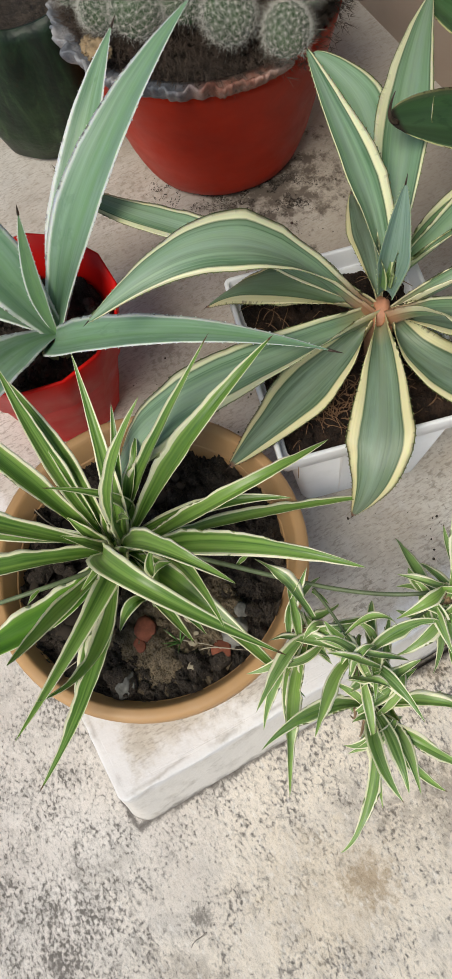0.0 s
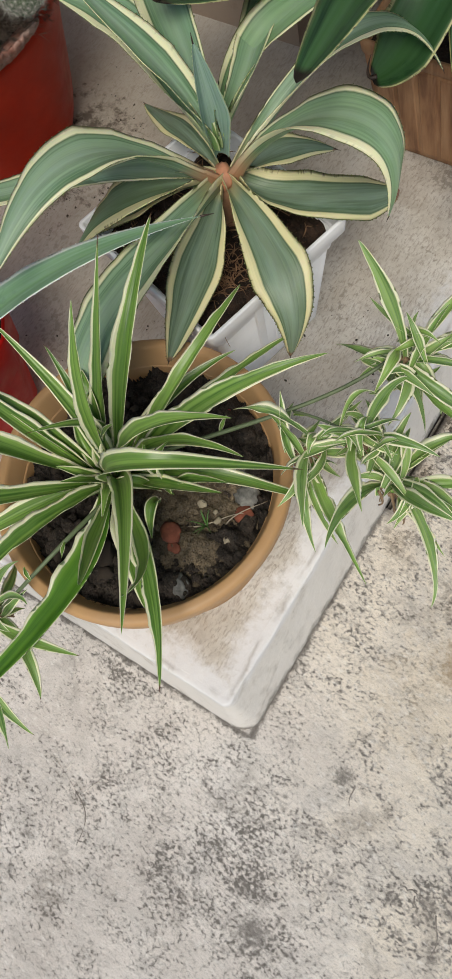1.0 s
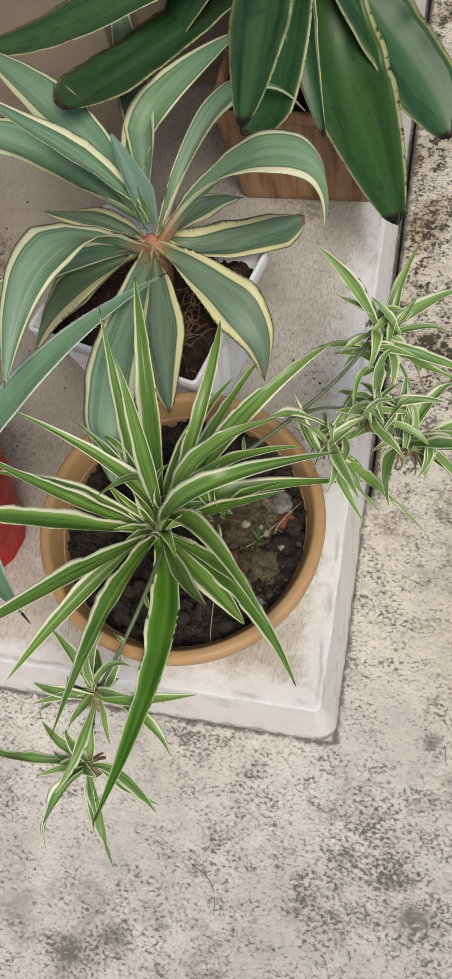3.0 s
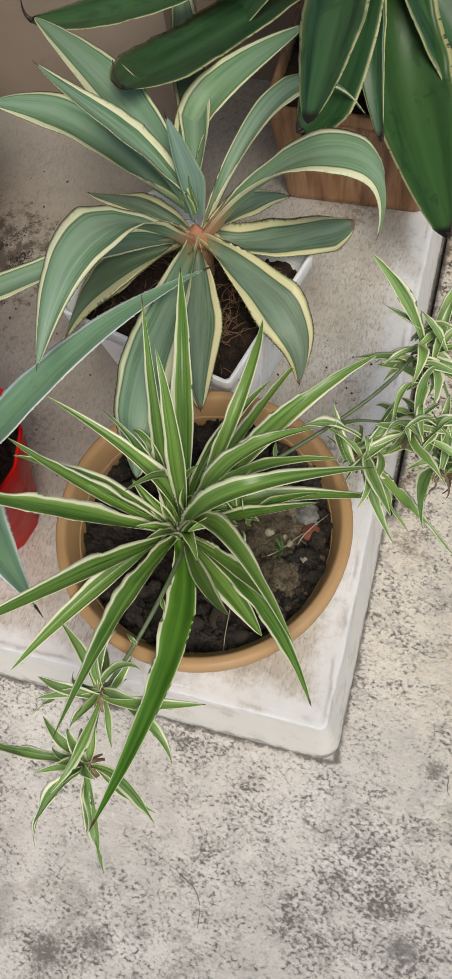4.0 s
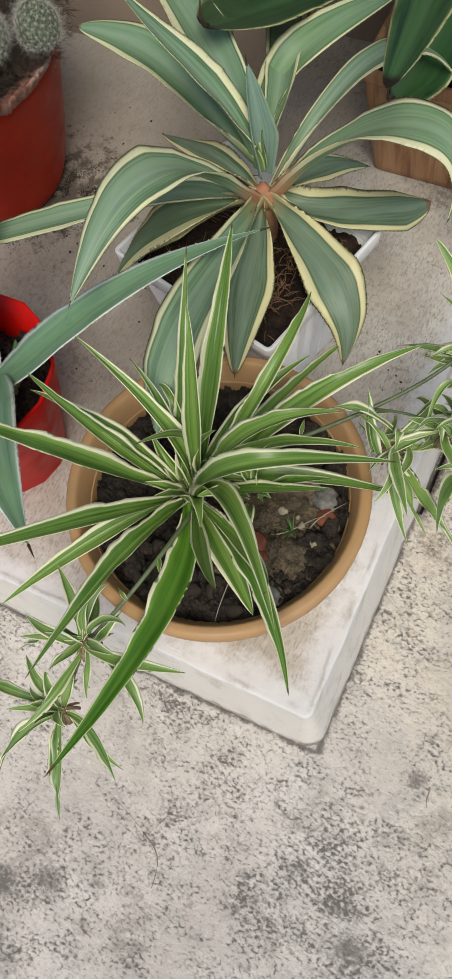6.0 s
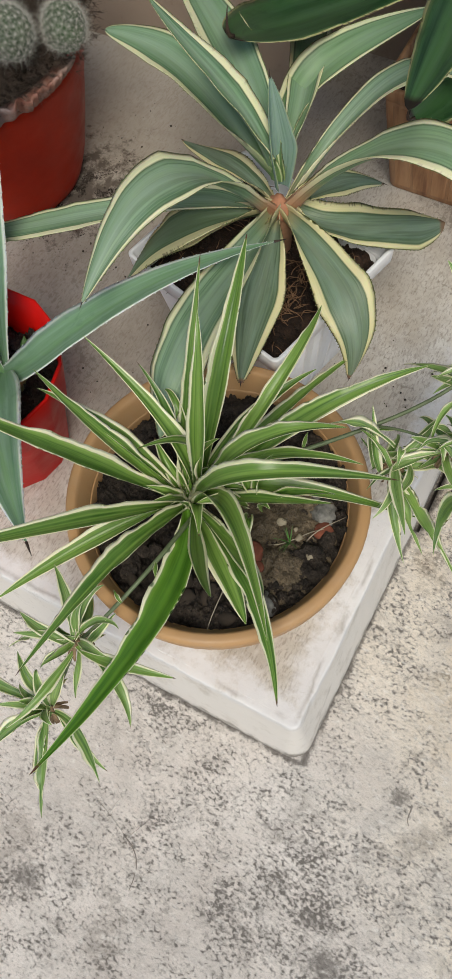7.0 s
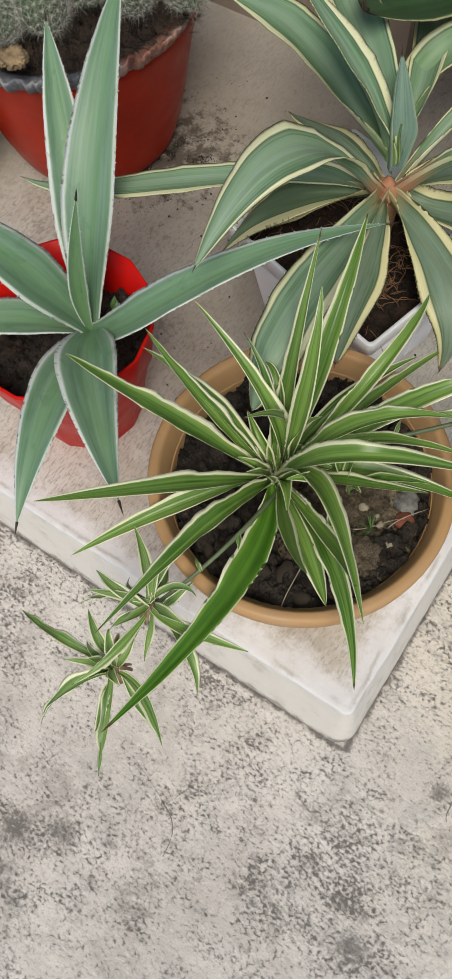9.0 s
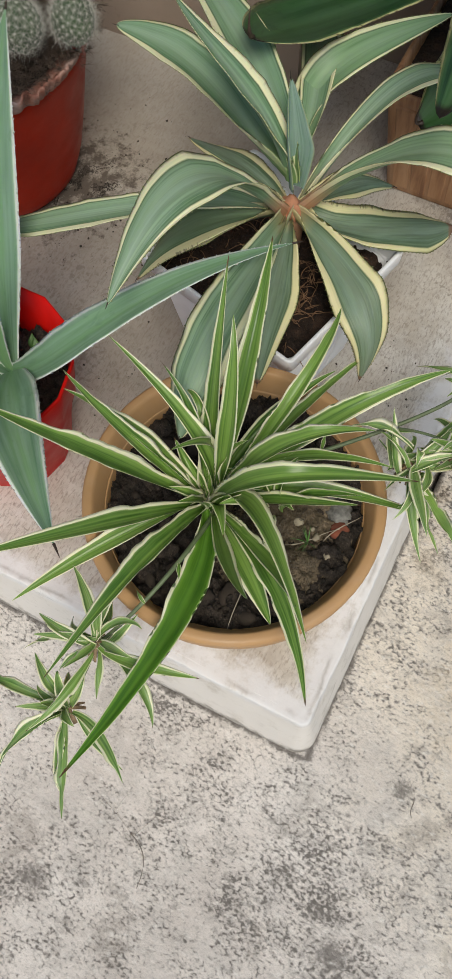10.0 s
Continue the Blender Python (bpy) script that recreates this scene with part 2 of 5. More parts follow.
def smeared():
    """Dark green plastic with paler runs and scuffs down its side."""
    m = material("smeared_green_plastic", 0.45)
    co = where(m)
    run = speck(m, 26, 5, 0.65, moved(m, co, (1, 1, 0.22)), 0.7)
    base = ramp(m, run, (0.40, (0.005, 0.012, 0.007)), (0.56, (0.012, 0.030, 0.014)), (0.68, (0.05, 0.09, 0.04)))
    base = mix(m, ramp(m, speck(m, 9, 5, 0.7), (0.52, 0.0), (0.68, 0.6)), base, (0.03, 0.065, 0.022))
    paint(m, base)
    shader(m).inputs["Specular IOR Level"].default_value = 0.3
    n = bump(m, speck(m, 40, 5, 0.7), 0.4, 0.003)
    bump(m, speck(m, 12, 4), 0.5, 0.010, n)
    return m


def earth(name, dark, light, grain=70, crust=0.35):
    m = material(name, 0.95)
    base = ramp(m, speck(m, grain, 6, 0.7), (0.35, dark), (0.62, light))
    base = mix(m, ramp(m, speck(m, 14, 4), (0.42, 0.0), (0.6, 0.8)), base, tuple(c * 0.8 + d * 0.15 for c, d in zip(dark, light)))
    dry = ramp(m, calc(m, "ADD", speck(m, 9, 4, 0.6), calc(m, "MULTIPLY_ADD", speck(m, 60, 4, 0.6), 0.4, -0.2)), (0.54, 0.0), (0.66, crust))
    base = mix(m, dry, base, tuple(c * 1.5 for c in light))
    sand = ramp(m, speck(m, grain * 6, 2, 0.5), (0.63, 0.0), (0.70, 0.65))
    base = mix(m, sand, base, tuple(min(0.3, c * 2.2) for c in light))
    paint(m, base)
    n = bump(m, speck(m, grain * 3.0, 6, 0.75), 1.0, 0.007)
    bump(m, speck(m, grain * 0.5, 5, 0.65), 0.8, 0.010, n)
    return m


def plain(name, colour, rough=0.7, vary=0.3):
    m = material(name, rough)
    info = node(m, "ObjectInfo")
    a, b = tuple(c * (1 - vary) for c in colour), tuple(min(1, c * (1 + vary)) for c in colour)
    base = ramp(m, speck(m, 90, 4), (0.3, a), (0.7, b))
    base = mix(m, calc(m, "MULTIPLY", info.outputs["Random"], 0.4), base, a)
    paint(m, base)
    bump(m, speck(m, 160, 4), 0.3, 0.001)
    return m


def foliage(name, dark, light, margin, at, soft=0.05, rough=0.42, streaks=26.0, rim=None, foot=None, tip=None, shift=0.06, bloom=None, wear=0.0, centre=0.0, wander=0.2, core=None, seam=None, relief=0.22, wet=0.0):
    """A leaf with coloured margins. at: how far from the midrib (0 to 1) the margin begins."""
    m = material(name, rough)
    info = node(m, "ObjectInfo")
    rnd = info.outputs["Random"]
    u, v, _ = axes(m, "UV")
    co = where(m, "UV")
    place = node(m, "CombineXYZ")
    link(m, u, place.inputs[0])
    link(m, v, place.inputs[1])
    link(m, calc(m, "MULTIPLY", rnd, 37.0), place.inputs[2])
    seat = place.outputs[0]
    off = calc(m, "MULTIPLY_ADD", rnd, 2 * shift, -shift)
    waver = calc(m, "MULTIPLY_ADD", speck(m, 1.0, 1, 0.5, moved(m, seat, (1.2, 2.6, 1))), wander, -wander / 2)
    across = calc(m, "ABSOLUTE", calc(m, "ADD", calc(m, "MULTIPLY_ADD", u, 2.0, -1.0), off))
    side = calc(m, "ADD", across, waver)
    line = speck(m, 1.0, 2, 0.55, moved(m, seat, (streaks, 0.35, 1)))
    band = speck(m, 1.0, 2, 0.5, moved(m, seat, (streaks * 0.3, 0.3, 1), (3, 1, 0)))
    base = ramp(m, calc(m, "ADD", calc(m, "MULTIPLY", line, 0.5), calc(m, "MULTIPLY", band, 0.5)), (0.415, dark), (0.585, light))
    base = mix(m, calc(m, "MULTIPLY", ramp(m, speck(m, 2.2, 3, 0.5, moved(m, seat, (2, 3, 1))), (0.4, 0.0), (0.65, 1.0)), 0.45), base, tuple(0.5 * (a + b) * 1.2 for a, b in zip(dark, light)))
    if centre:
        base = mix(m, ramp(m, across, (0.05, centre), (0.3, 0.0)), base, tuple(min(1, c * 1.5) for c in light))
    if core:
        base = mix(m, ramp(m, calc(m, "ADD", across, calc(m, "MULTIPLY_ADD", line, 0.4, -0.2)), (0.05, 0.55), (0.5, 0.0)), base, core)
    if bloom:
        cloud = ramp(m, speck(m, 5, 4, 0.6, moved(m, seat, (2.0, 0.6, 1))), (0.4, 0.0), (0.7, 0.45))
        base = mix(m, cloud, base, bloom)
        base = mix(m, ramp(m, calc(m, "FRACT", calc(m, "MULTIPLY", rnd, 7.3)), (0.6, 0.0), (1.0, 0.4)), base, tuple(c * k for c, k in zip(light, (1.0, 1.08, 0.65))))
    base = mix(m, ramp(m, side, (at - soft - 0.10, 0.0), (at - soft, 0.35)), base, tuple(0.6 * a + 0.25 * b for a, b in zip(light, margin)))
    if seam:
        base = mix(m, ramp(m, side, (at - soft - 0.07, 0.0), (at - soft - 0.01, 0.75)), base, seam)
    pale = mix(m, ramp(m, speck(m, 1.0, 4, 0.6, moved(m, seat, (streaks * 0.8, 0.6, 1), (7, 0, 0))), (0.46, 0.0), (0.70, 0.45)), margin, tuple(0.5 * a + 0.5 * b for a, b in zip(light, margin)))
    base = mix(m, ramp(m, side, (at - soft, 0.0), (at + soft, 1.0)), base, pale)
    if rim:
        base = mix(m, ramp(m, calc(m, "ABSOLUTE", calc(m, "MULTIPLY_ADD", u, 2.0, -1.0)), (0.96, 0.0), (0.985, 1.0)), base, rim)
    base = mix(m, calc(m, "MULTIPLY", rnd, 0.22), base, dark)
    if wet:
        damp = ramp(m, speck(m, 3.0, 5, 0.65, moved(m, seat, (1.0, 2.2, 1), (4, 2, 0)), 0.4), (0.58, 0.0), (0.62, wet))
        base = mix(m, damp, base, dark)
    if foot:
        base = mix(m, ramp(m, v, foot[1], foot[2]), base, foot[0])
    if tip:
        base = mix(m, calc(m, "MULTIPLY", ramp(m, v, (tip[1], 0.0), (tip[1] + 0.015, 1.0)), ramp(m, rnd, (tip[2], 0.0), (tip[2] + 0.02, 1.0))), base, tip[0])
    if wear:
        spots = ramp(m, speck(m, 14, 5, 0.7, moved(m, seat, (1.5, 5, 1))), (0.70, 0.0), (0.76, wear))
        base = mix(m, spots, base, (0.3, 0.27, 0.18))
        torn = calc(m, "MULTIPLY", ramp(m, across, (0.9, 0.0), (0.97, 1.0)), ramp(m, speck(m, 4, 4, 0.7, moved(m, seat, (0.4, 9, 1))), (0.54, 0.0), (0.6, min(1.0, wear * 1.6))))
        base = mix(m, torn, base, (0.06, 0.035, 0.02))
    paint(m, base)
    s = shader(m)
    s.inputs["Specular IOR Level"].default_value = 0.36
    s.inputs["Subsurface Weight"].default_value = 0.12
    s.inputs["Subsurface Radius"].default_value = (0.3, 0.6, 0.1)
    s.inputs["Subsurface Scale"].default_value = 0.004
    bump(m, line, relief, 0.0012)
    return m


# stains on the yard floor: place, reach, colour, depth
STAINS = [((0.175, 0.17), 0.085, (0.66, 0.55, 0.42), 0.4), ((0.187, 0.218), 0.035, (0.40, 0.30, 0.2), 0.75), ((-0.297, -0.309), 0.02, (0.17, 0.155, 0.14), 0.85), ((0.119, -0.191), 0.022, (0.2, 0.18, 0.165), 0.75), ((0.125, 0.022), 0.014, (0.2, 0.18, 0.16), 0.8), ((-0.304, -0.31), 0.02, (0.19, 0.17, 0.155), 0.8), ((-0.247, -0.281), 0.022, (0.19, 0.17, 0.155), 0.75)]
CONCRETE, LIMEWASH, WALL = concrete(), limewash(), plaster()
TAN = plastic("tan_plastic", (0.57, 0.33, 0.155), 0.48, 0.86, 0.14)
RED = plastic("red_plastic", (0.72, 0.010, 0.008), 0.36, 0.85, 0.02, spec=0.18)
BRICK_RED = plastic("brick_red_plastic", (0.52, 0.028, 0.008), 0.36, 0.62, 0.04, (0.40, 0.13, 0.08), spec=0.2)
WHITE = plastic("white_plastic", (0.90, 0.90, 0.93), 0.42, 0.93, 0.16, (0.5, 0.47, 0.44))
BROWN = woody()
BOTTLE = smeared()
SOIL = earth("dark_soil", (0.007, 0.005, 0.004), (0.125, 0.095, 0.074), 110, 0.18)
PACKED = earth("packed_soil", (0.10, 0.074, 0.044), (0.40, 0.305, 0.20), 130, 0.22)
PEAT = earth("brown_peat", (0.010, 0.006, 0.004), (0.075, 0.04, 0.025), 60, 0.1)
CHIP = plain("brick_chip", (0.21, 0.065, 0.038), 0.95, 0.45)
ASHEN = plain("ashen_clod", (0.19, 0.185, 0.172), 0.95, 0.75)
PEBBLE = plain("pale_pebble", (0.34, 0.29, 0.21), 0.8)
GRIT = plain("grey_grit", (0.040, 0.029, 0.021), 0.95)
SCORE = plain("crack_shade", (0.27, 0.24, 0.215), 0.95)
STRAW = plain("dry_straw", (0.42, 0.36, 0.28), 0.8)
FIBRE = plain("brown_fibre", (0.24, 0.13, 0.07), 0.85)
PETAL = plain("pink_petal", (0.6, 0.05, 0.07), 0.6)
RUNNER_GREEN = plain("runner_stem", (0.13, 0.17, 0.085), 0.5, 0.25)
PALE_STEM = plain("pale_stem", (0.35, 0.44, 0.2), 0.5)
ROOT = plain("brown_root", (0.3, 0.2, 0.12), 0.8)
THORN = plain("dark_thorn", (0.05, 0.03, 0.022), 0.5)
DRY = plain("dry_bud", (0.32, 0.225, 0.13), 0.85, 0.55)
WEED = plain("weed_green", (0.085, 0.19, 0.045), 0.5)
SPINE = plain("white_spines", (0.58, 0.56, 0.50), 0.6, 0.1)
WOOL = plain("dead_wool", (0.095, 0.066, 0.05), 0.85)
SHEATH = plain("orange_pink_sheath", (0.52, 0.235, 0.135), 0.5, 0.25)
HEARTWOOD = plain("tan_leaf_base", (0.44, 0.235, 0.135), 0.55, 0.3)


def cactus_skin():
    m = material("cactus_skin", 0.55)
    paint(m, ramp(m, speck(m, 60, 4), (0.3, (0.010, 0.028, 0.008)), (0.7, (0.05, 0.11, 0.035))))
    bump(m, speck(m, 90, 4), 0.6, 0.003)
    return m


def melted_rim():
    """The rim's blue-grey crust on one side, bare scorched red on the other."""
    m = material("melted_rim", 0.55)
    x, y, z = axes(m)
    base = ramp(m, speck(m, 14, 6, 0.7), (0.36, (0.06, 0.065, 0.08)), (0.5, (0.15, 0.16, 0.185)), (0.62, (0.33, 0.32, 0.33)))
    bare = ramp(m, speck(m, 22, 6, 0.7), (0.38, (0.16, 0.05, 0.035)), (0.5, (0.33, 0.15, 0.11)), (0.62, (0.44, 0.31, 0.27)))
    side = ramp(m, calc(m, "ADD", calc(m, "MULTIPLY_ADD", x, 0.9, calc(m, "MULTIPLY", y, 0.6)), calc(m, "MULTIPLY_ADD", speck(m, 14, 4), 0.12, -0.06)), (0.06, 0.0), (0.10, 1.0))
    paint(m, mix(m, side, base, bare))
    bump(m, speck(m, 60, 5), 0.5, 0.003)
    return m


CACTUS, CRIMP = cactus_skin(), melted_rim()
STRIPED = foliage("striped_leaf", (0.045, 0.120, 0.016), (0.235, 0.37, 0.085), (0.92, 0.90, 0.62), 0.725, 0.03, 0.32, 9, tip=((0.10, 0.045, 0.03), 0.965, 0.62), shift=0.09, centre=0.12, wander=0.2)
PALE_STRIPED = foliage("pale_striped_leaf", (0.075, 0.17, 0.03), (0.31, 0.44, 0.14), (0.92, 0.90, 0.64), 0.67, 0.04, 0.36, 8, tip=((0.10, 0.045, 0.03), 0.96, 0.6), shift=0.12, bloom=(0.27, 0.36, 0.22), wander=0.25)
GREENER = foliage("greener_leaf", (0.042, 0.125, 0.012), (0.14, 0.28, 0.035), (0.78, 0.79, 0.54), 0.87, 0.03, 0.32, 9, tip=((0.10, 0.045, 0.03), 0.965, -0.5), shift=0.06, centre=0.2)
CREAM = dict(rim=(0.14, 0.17, 0.05), shift=0.13, bloom=(0.32, 0.45, 0.35), wear=0.12, wander=0.2, core=(0.35, 0.455, 0.34), seam=(0.045, 0.10, 0.04), relief=0.3)
CREAM_EDGED = foliage("cream_edged_leaf", (0.062, 0.140, 0.062), (0.265, 0.39, 0.24), (0.82, 0.79, 0.52), 0.74, 0.03, 0.42, 24, foot=((0.48, 0.40, 0.22), (0.02, 0.6), (0.10, 0.0)), **CREAM)
CREAM_PINK = foliage("pink_footed_leaf", (0.062, 0.140, 0.062), (0.265, 0.39, 0.24), (0.82, 0.79, 0.52), 0.74, 0.03, 0.42, 24, foot=((0.52, 0.24, 0.14), (0.06, 0.8), (0.16, 0.0)), **CREAM)
CREAM_OLD = foliage("cream_edged_old_leaf", (0.045, 0.085, 0.042), (0.18, 0.25, 0.155), (0.80, 0.73, 0.42), 0.66, 0.03, 0.45, 24, foot=((0.48, 0.40, 0.22), (0.02, 0.6), (0.10, 0.0)), tip=((0.20, 0.11, 0.07), 0.965, -1.0), **{**CREAM, "core": (0.25, 0.315, 0.235), "wear": 0.4})
CREAM_INNER = foliage("cream_edged_inner_leaf", (0.072, 0.16, 0.075), (0.215, 0.345, 0.20), (0.82, 0.80, 0.52), 0.76, 0.03, 0.42, 24, foot=((0.20, 0.33, 0.10), (0.03, 0.7), (0.16, 0.0)), **CREAM)
PALE_EDGED = foliage("pale_edged_leaf", (0.095, 0.19, 0.11), (0.20, 0.34, 0.195), (0.88, 0.92, 0.88), 0.85, 0.05, 0.42, 10, shift=0.02, bloom=(0.31, 0.43, 0.36), wear=0.4, wander=0.08, core=(0.20, 0.36, 0.16), wet=0.3)
YOUNG = foliage("young_leaf", (0.14, 0.24, 0.19), (0.30, 0.41, 0.34), (0.45, 0.52, 0.30), 0.93, 0.03, 0.45, 24, shift=0.02, bloom=(0.30, 0.40, 0.36), wander=0.08)
GLOSSY_OLD = foliage("glossy_burnt_leaf", (0.007, 0.030, 0.011), (0.044, 0.112, 0.032), (0.62, 0.60, 0.30), 0.91, 0.02, 0.36, 9, tip=((0.012, 0.010, 0.008), 0.955, -1.0), shift=0.015, bloom=(0.085, 0.175, 0.065), wear=0.9, wander=0.05, core=(0.075, 0.175, 0.045), relief=0.12, wet=0.4)
GLOSSY = foliage("glossy_leaf", (0.007, 0.034, 0.014), (0.044, 0.116, 0.040), (0.62, 0.60, 0.30), 0.91, 0.02, 0.36, 9, tip=((0.012, 0.010, 0.008), 0.965, -1.0), shift=0.015, bloom=(0.085, 0.170, 0.095), wear=0.5, wander=0.05, core=(0.065, 0.16, 0.055), relief=0.12, wet=0.4)
# ---- building helpers ----


def part(name, bm, mat, parent=None, label=""):
    """Links a bmesh as one mesh object under a thing or a part."""
    me = bpy.data.meshes.new(name)
    bm.to_mesh(me)
    bm.free()
    for one in mat if isinstance(mat, tuple) else (mat,):
        me.materials.append(one)
    ob = new(name, me)
    ob.parent = parent
    if label:
        ob["label"] = label
    return ob


def thing(name, at, label, category, group=""):
    ob = new(name)
    ob.location = at
    ob.empty_display_size = 0.05
    return tagged(ob, label, category, group)


def lathe(profile, seg=64, wave=None):
    """Turns (radius, height) pairs about z. wave(angle, index): factor on the radius and lift."""
    bm = bmesh.new()
    rings = []
    for k, (r, z) in enumerate(profile):
        ring = []
        for i in range(seg):
            a = math.tau * i / seg
            f, dz = wave(a, k) if wave else (1.0, 0.0)
            ring.append(bm.verts.new((r * f * math.cos(a), r * f * math.sin(a), z + dz)))
        rings.append(ring)
    for lo, hi in zip(rings, rings[1:]):
        for i in range(seg):
            j = (i + 1) % seg
            bm.faces.new((lo[i], lo[j], hi[j], hi[i])).smooth = True
    return bm, rings


def cap(bm, ring, flip=False):
    bm.faces.new(ring[::-1] if flip else ring)


def box(bm, x0, y0, z0, x1, y1, z1):
    v = [bm.verts.new((x, y, z)) for z in (z0, z1) for x, y in ((x0, y0), (x1, y0), (x1, y1), (x0, y1))]
    for q in ((3, 2, 1, 0), (4, 5, 6, 7), (0, 1, 5, 4), (1, 2, 6, 5), (2, 3, 7, 6), (3, 0, 4, 7)):
        bm.faces.new([v[i] for i in q])
    return bm


def bezier(p, s):
    a, b, c, d = p
    r = 1 - s
    return a * r**3 + b * (3 * r * r * s) + c * (3 * r * s * s) + d * s**3


def slope(p, s):
    a, b, c, d = p
    r = 1 - s
    return ((b - a) * (r * r) + (c - b) * (2 * r * s) + (d - c) * (s * s)).normalized()


def strap(bm, p, width, outline, heading, rows=20, cols=6, gutter=0.25, ripple=0.0, phase=0.0, thick=0.002, twist=0.0, teeth=0.0, fold=0.0, flip=0.0):
    """A leaf along a Bezier curve: a lens-shaped section, hollowed like a gutter (flip: arched over towards its tip), with rippled margins and small teeth.
    Its UV map runs across the leaf (u) and from foot to tip (v)."""
    uv = bm.loops.layers.uv.verify()
    h0 = Vector((-math.sin(heading), math.cos(heading), 0))
    span = (p[3] - p[0]).length
    tops, lows, where_uv = [], [], {}
    edges = ([], [])
    for i in range(rows + 1):
        s = 1 - (1 - i / rows) ** 1.35
        c, t = bezier(p, s), slope(p, s)
        side = (h0 - t * h0.dot(t)).normalized()
        turn = twist * s
        n = t.cross(side)
        side, n = side * math.cos(turn) + n * math.sin(turn), n * math.cos(turn) - side * math.sin(turn)
        w = width / 2 * max(outline(s), 0.002)
        top, low = [], []
        for j in range(cols + 1):
            v = 2 * j / cols - 1
            q = Vector((s * span * 38, 7.0 if v > 0 else 0.0, phase * 5))
            wave = noise.noise(q) + 0.45 * noise.noise(q * 2.3)
            wob = 2.0 * ripple * width * wave * v * v * math.sin(math.pi * min(1, s * 1.1))
            deep = gutter * (1.5 - (0.9 + flip) * s) + fold * max(0.0, 1 - s / 0.28) ** 1.5
            up = deep * w * abs(v) ** 1.3 + wob
            at = c + side * (w * v * (1 + 1.3 * ripple * wave * abs(v)) * math.cos(min(1.1, abs(deep) * 0.7) * abs(v))) + n * up
            a = bm.verts.new(at)
            top.append(a)
            where_uv[a] = (j / cols, s)
            if 0 < j < cols:
                b = bm.verts.new(at - n * (thick * (1 - v * v) * min(1, 1.6 * outline(s) + 0.15)))
                where_uv[b] = (j / cols, s)
            else:
                b = a
            low.append(b)
        tops.append(top)
        lows.append(low)
        edges[0].append((top[0].co.copy(), -side, t))
        edges[1].append((top[-1].co.copy(), side, t))
    faces = []
    for i in range(rows):
        for j in range(cols):
            faces.append(bm.faces.new((tops[i][j], tops[i + 1][j], tops[i + 1][j + 1], tops[i][j + 1])))
            faces.append(bm.faces.new((lows[i][j + 1], lows[i + 1][j + 1], lows[i + 1][j], lows[i][j])))
    if teeth:
        for line in edges:
            for (a, out, t), (b, _, _) in zip(line[1:-2], line[2:-1]):
                step = (b - a).length
                count = max(1, round(step / 0.017))
                for k in range(count):
                    m = a.lerp(b, (k + 0.5) / count)
                    h = teeth * random.uniform(0.6, 1.2)
                    q = [bm.verts.new(m - t * h * 0.8), bm.verts.new(m + t * h * 0.8), bm.verts.new(m + out * h + t * h * 0.3), bm.verts.new(m + t.cross(out) * h * 0.4)]
                    for x in q:
                        where_uv[x] = (0.99, 0.5)
                    for tri in ((0, 1, 2), (0, 3, 1), (1, 3, 2), (2, 3, 0)):
                        faces.append(bm.faces.new([q[x] for x in tri]))
    for f in faces:
        f.smooth = True
        for loop in f.loops:
            loop[uv].uv = where_uv[loop.vert]
    return bm


def tube(bm, p, r0, r1, rows=16, seg=8):
    rings = []
    for i in range(rows + 1):
        s = i / rows
        c, t = bezier(p, s), slope(p, s)
        x = t.orthogonal().normalized()
        y = t.cross(x)
        r = r0 + (r1 - r0) * s
        rings.append([bm.verts.new(c + (x * math.cos(math.tau * k / seg) + y * math.sin(math.tau * k / seg)) * r) for k in range(seg)])
    for a, b in zip(rings, rings[1:]):
        # rings turn little from one to the next: join each vertex to the nearest
        off = min(range(seg), key=lambda o: (a[0].co - b[o].co).length)
        for k in range(seg):
            bm.faces.new((a[k], a[(k + 1) % seg], b[(k + 1 + off) % seg], b[(k + off) % seg])).smooth = True
    bm.faces.new(rings[0][::-1])
    bm.faces.new(rings[-1])
    return bm


def lump(bm, at, size, rough=0.25, sub=1, squash=1.0):
    """A pebble or crumb of uneven shape."""
    made = bmesh.ops.create_icosphere(bm, subdivisions=sub, radius=size)["verts"]
    turn = Euler((random.uniform(0, 3), random.uniform(0, 3), random.uniform(0, 6))).to_matrix()
    stretch = Vector((random.uniform(0.7, 1.3), random.uniform(0.7, 1.1), random.uniform(0.6, 0.9)))
    for v in made:
        co = turn @ Vector(v.co[i] * stretch[i] for i in range(3))
        co *= 1 + random.uniform(-rough, rough)
        co.z *= squash
        v.co = co + Vector(at)
    if sub > 1:
        for f in bm.faces:
            f.smooth = True
    return bm


def along(at, heading, p):
    """A point given as (along, aside, up) from at, by a heading in radians."""
    a, s, u = p
    return Vector(at) + Vector((a * math.cos(heading) - s * math.sin(heading), a * math.sin(heading) + s * math.cos(heading), u))


def curve3(at, heading, reach, rise, one, two):
    return (Vector(at), along(at, heading, one), along(at, heading, two), along(at, heading, (reach, 0, rise)))


def curve2(at, heading, reach, rise, knee):
    a, q, b = Vector(at), along(at, heading, knee), along(at, heading, (reach, 0, rise))
    return (a, a.lerp(q, 2 / 3), b.lerp(q, 2 / 3), b)


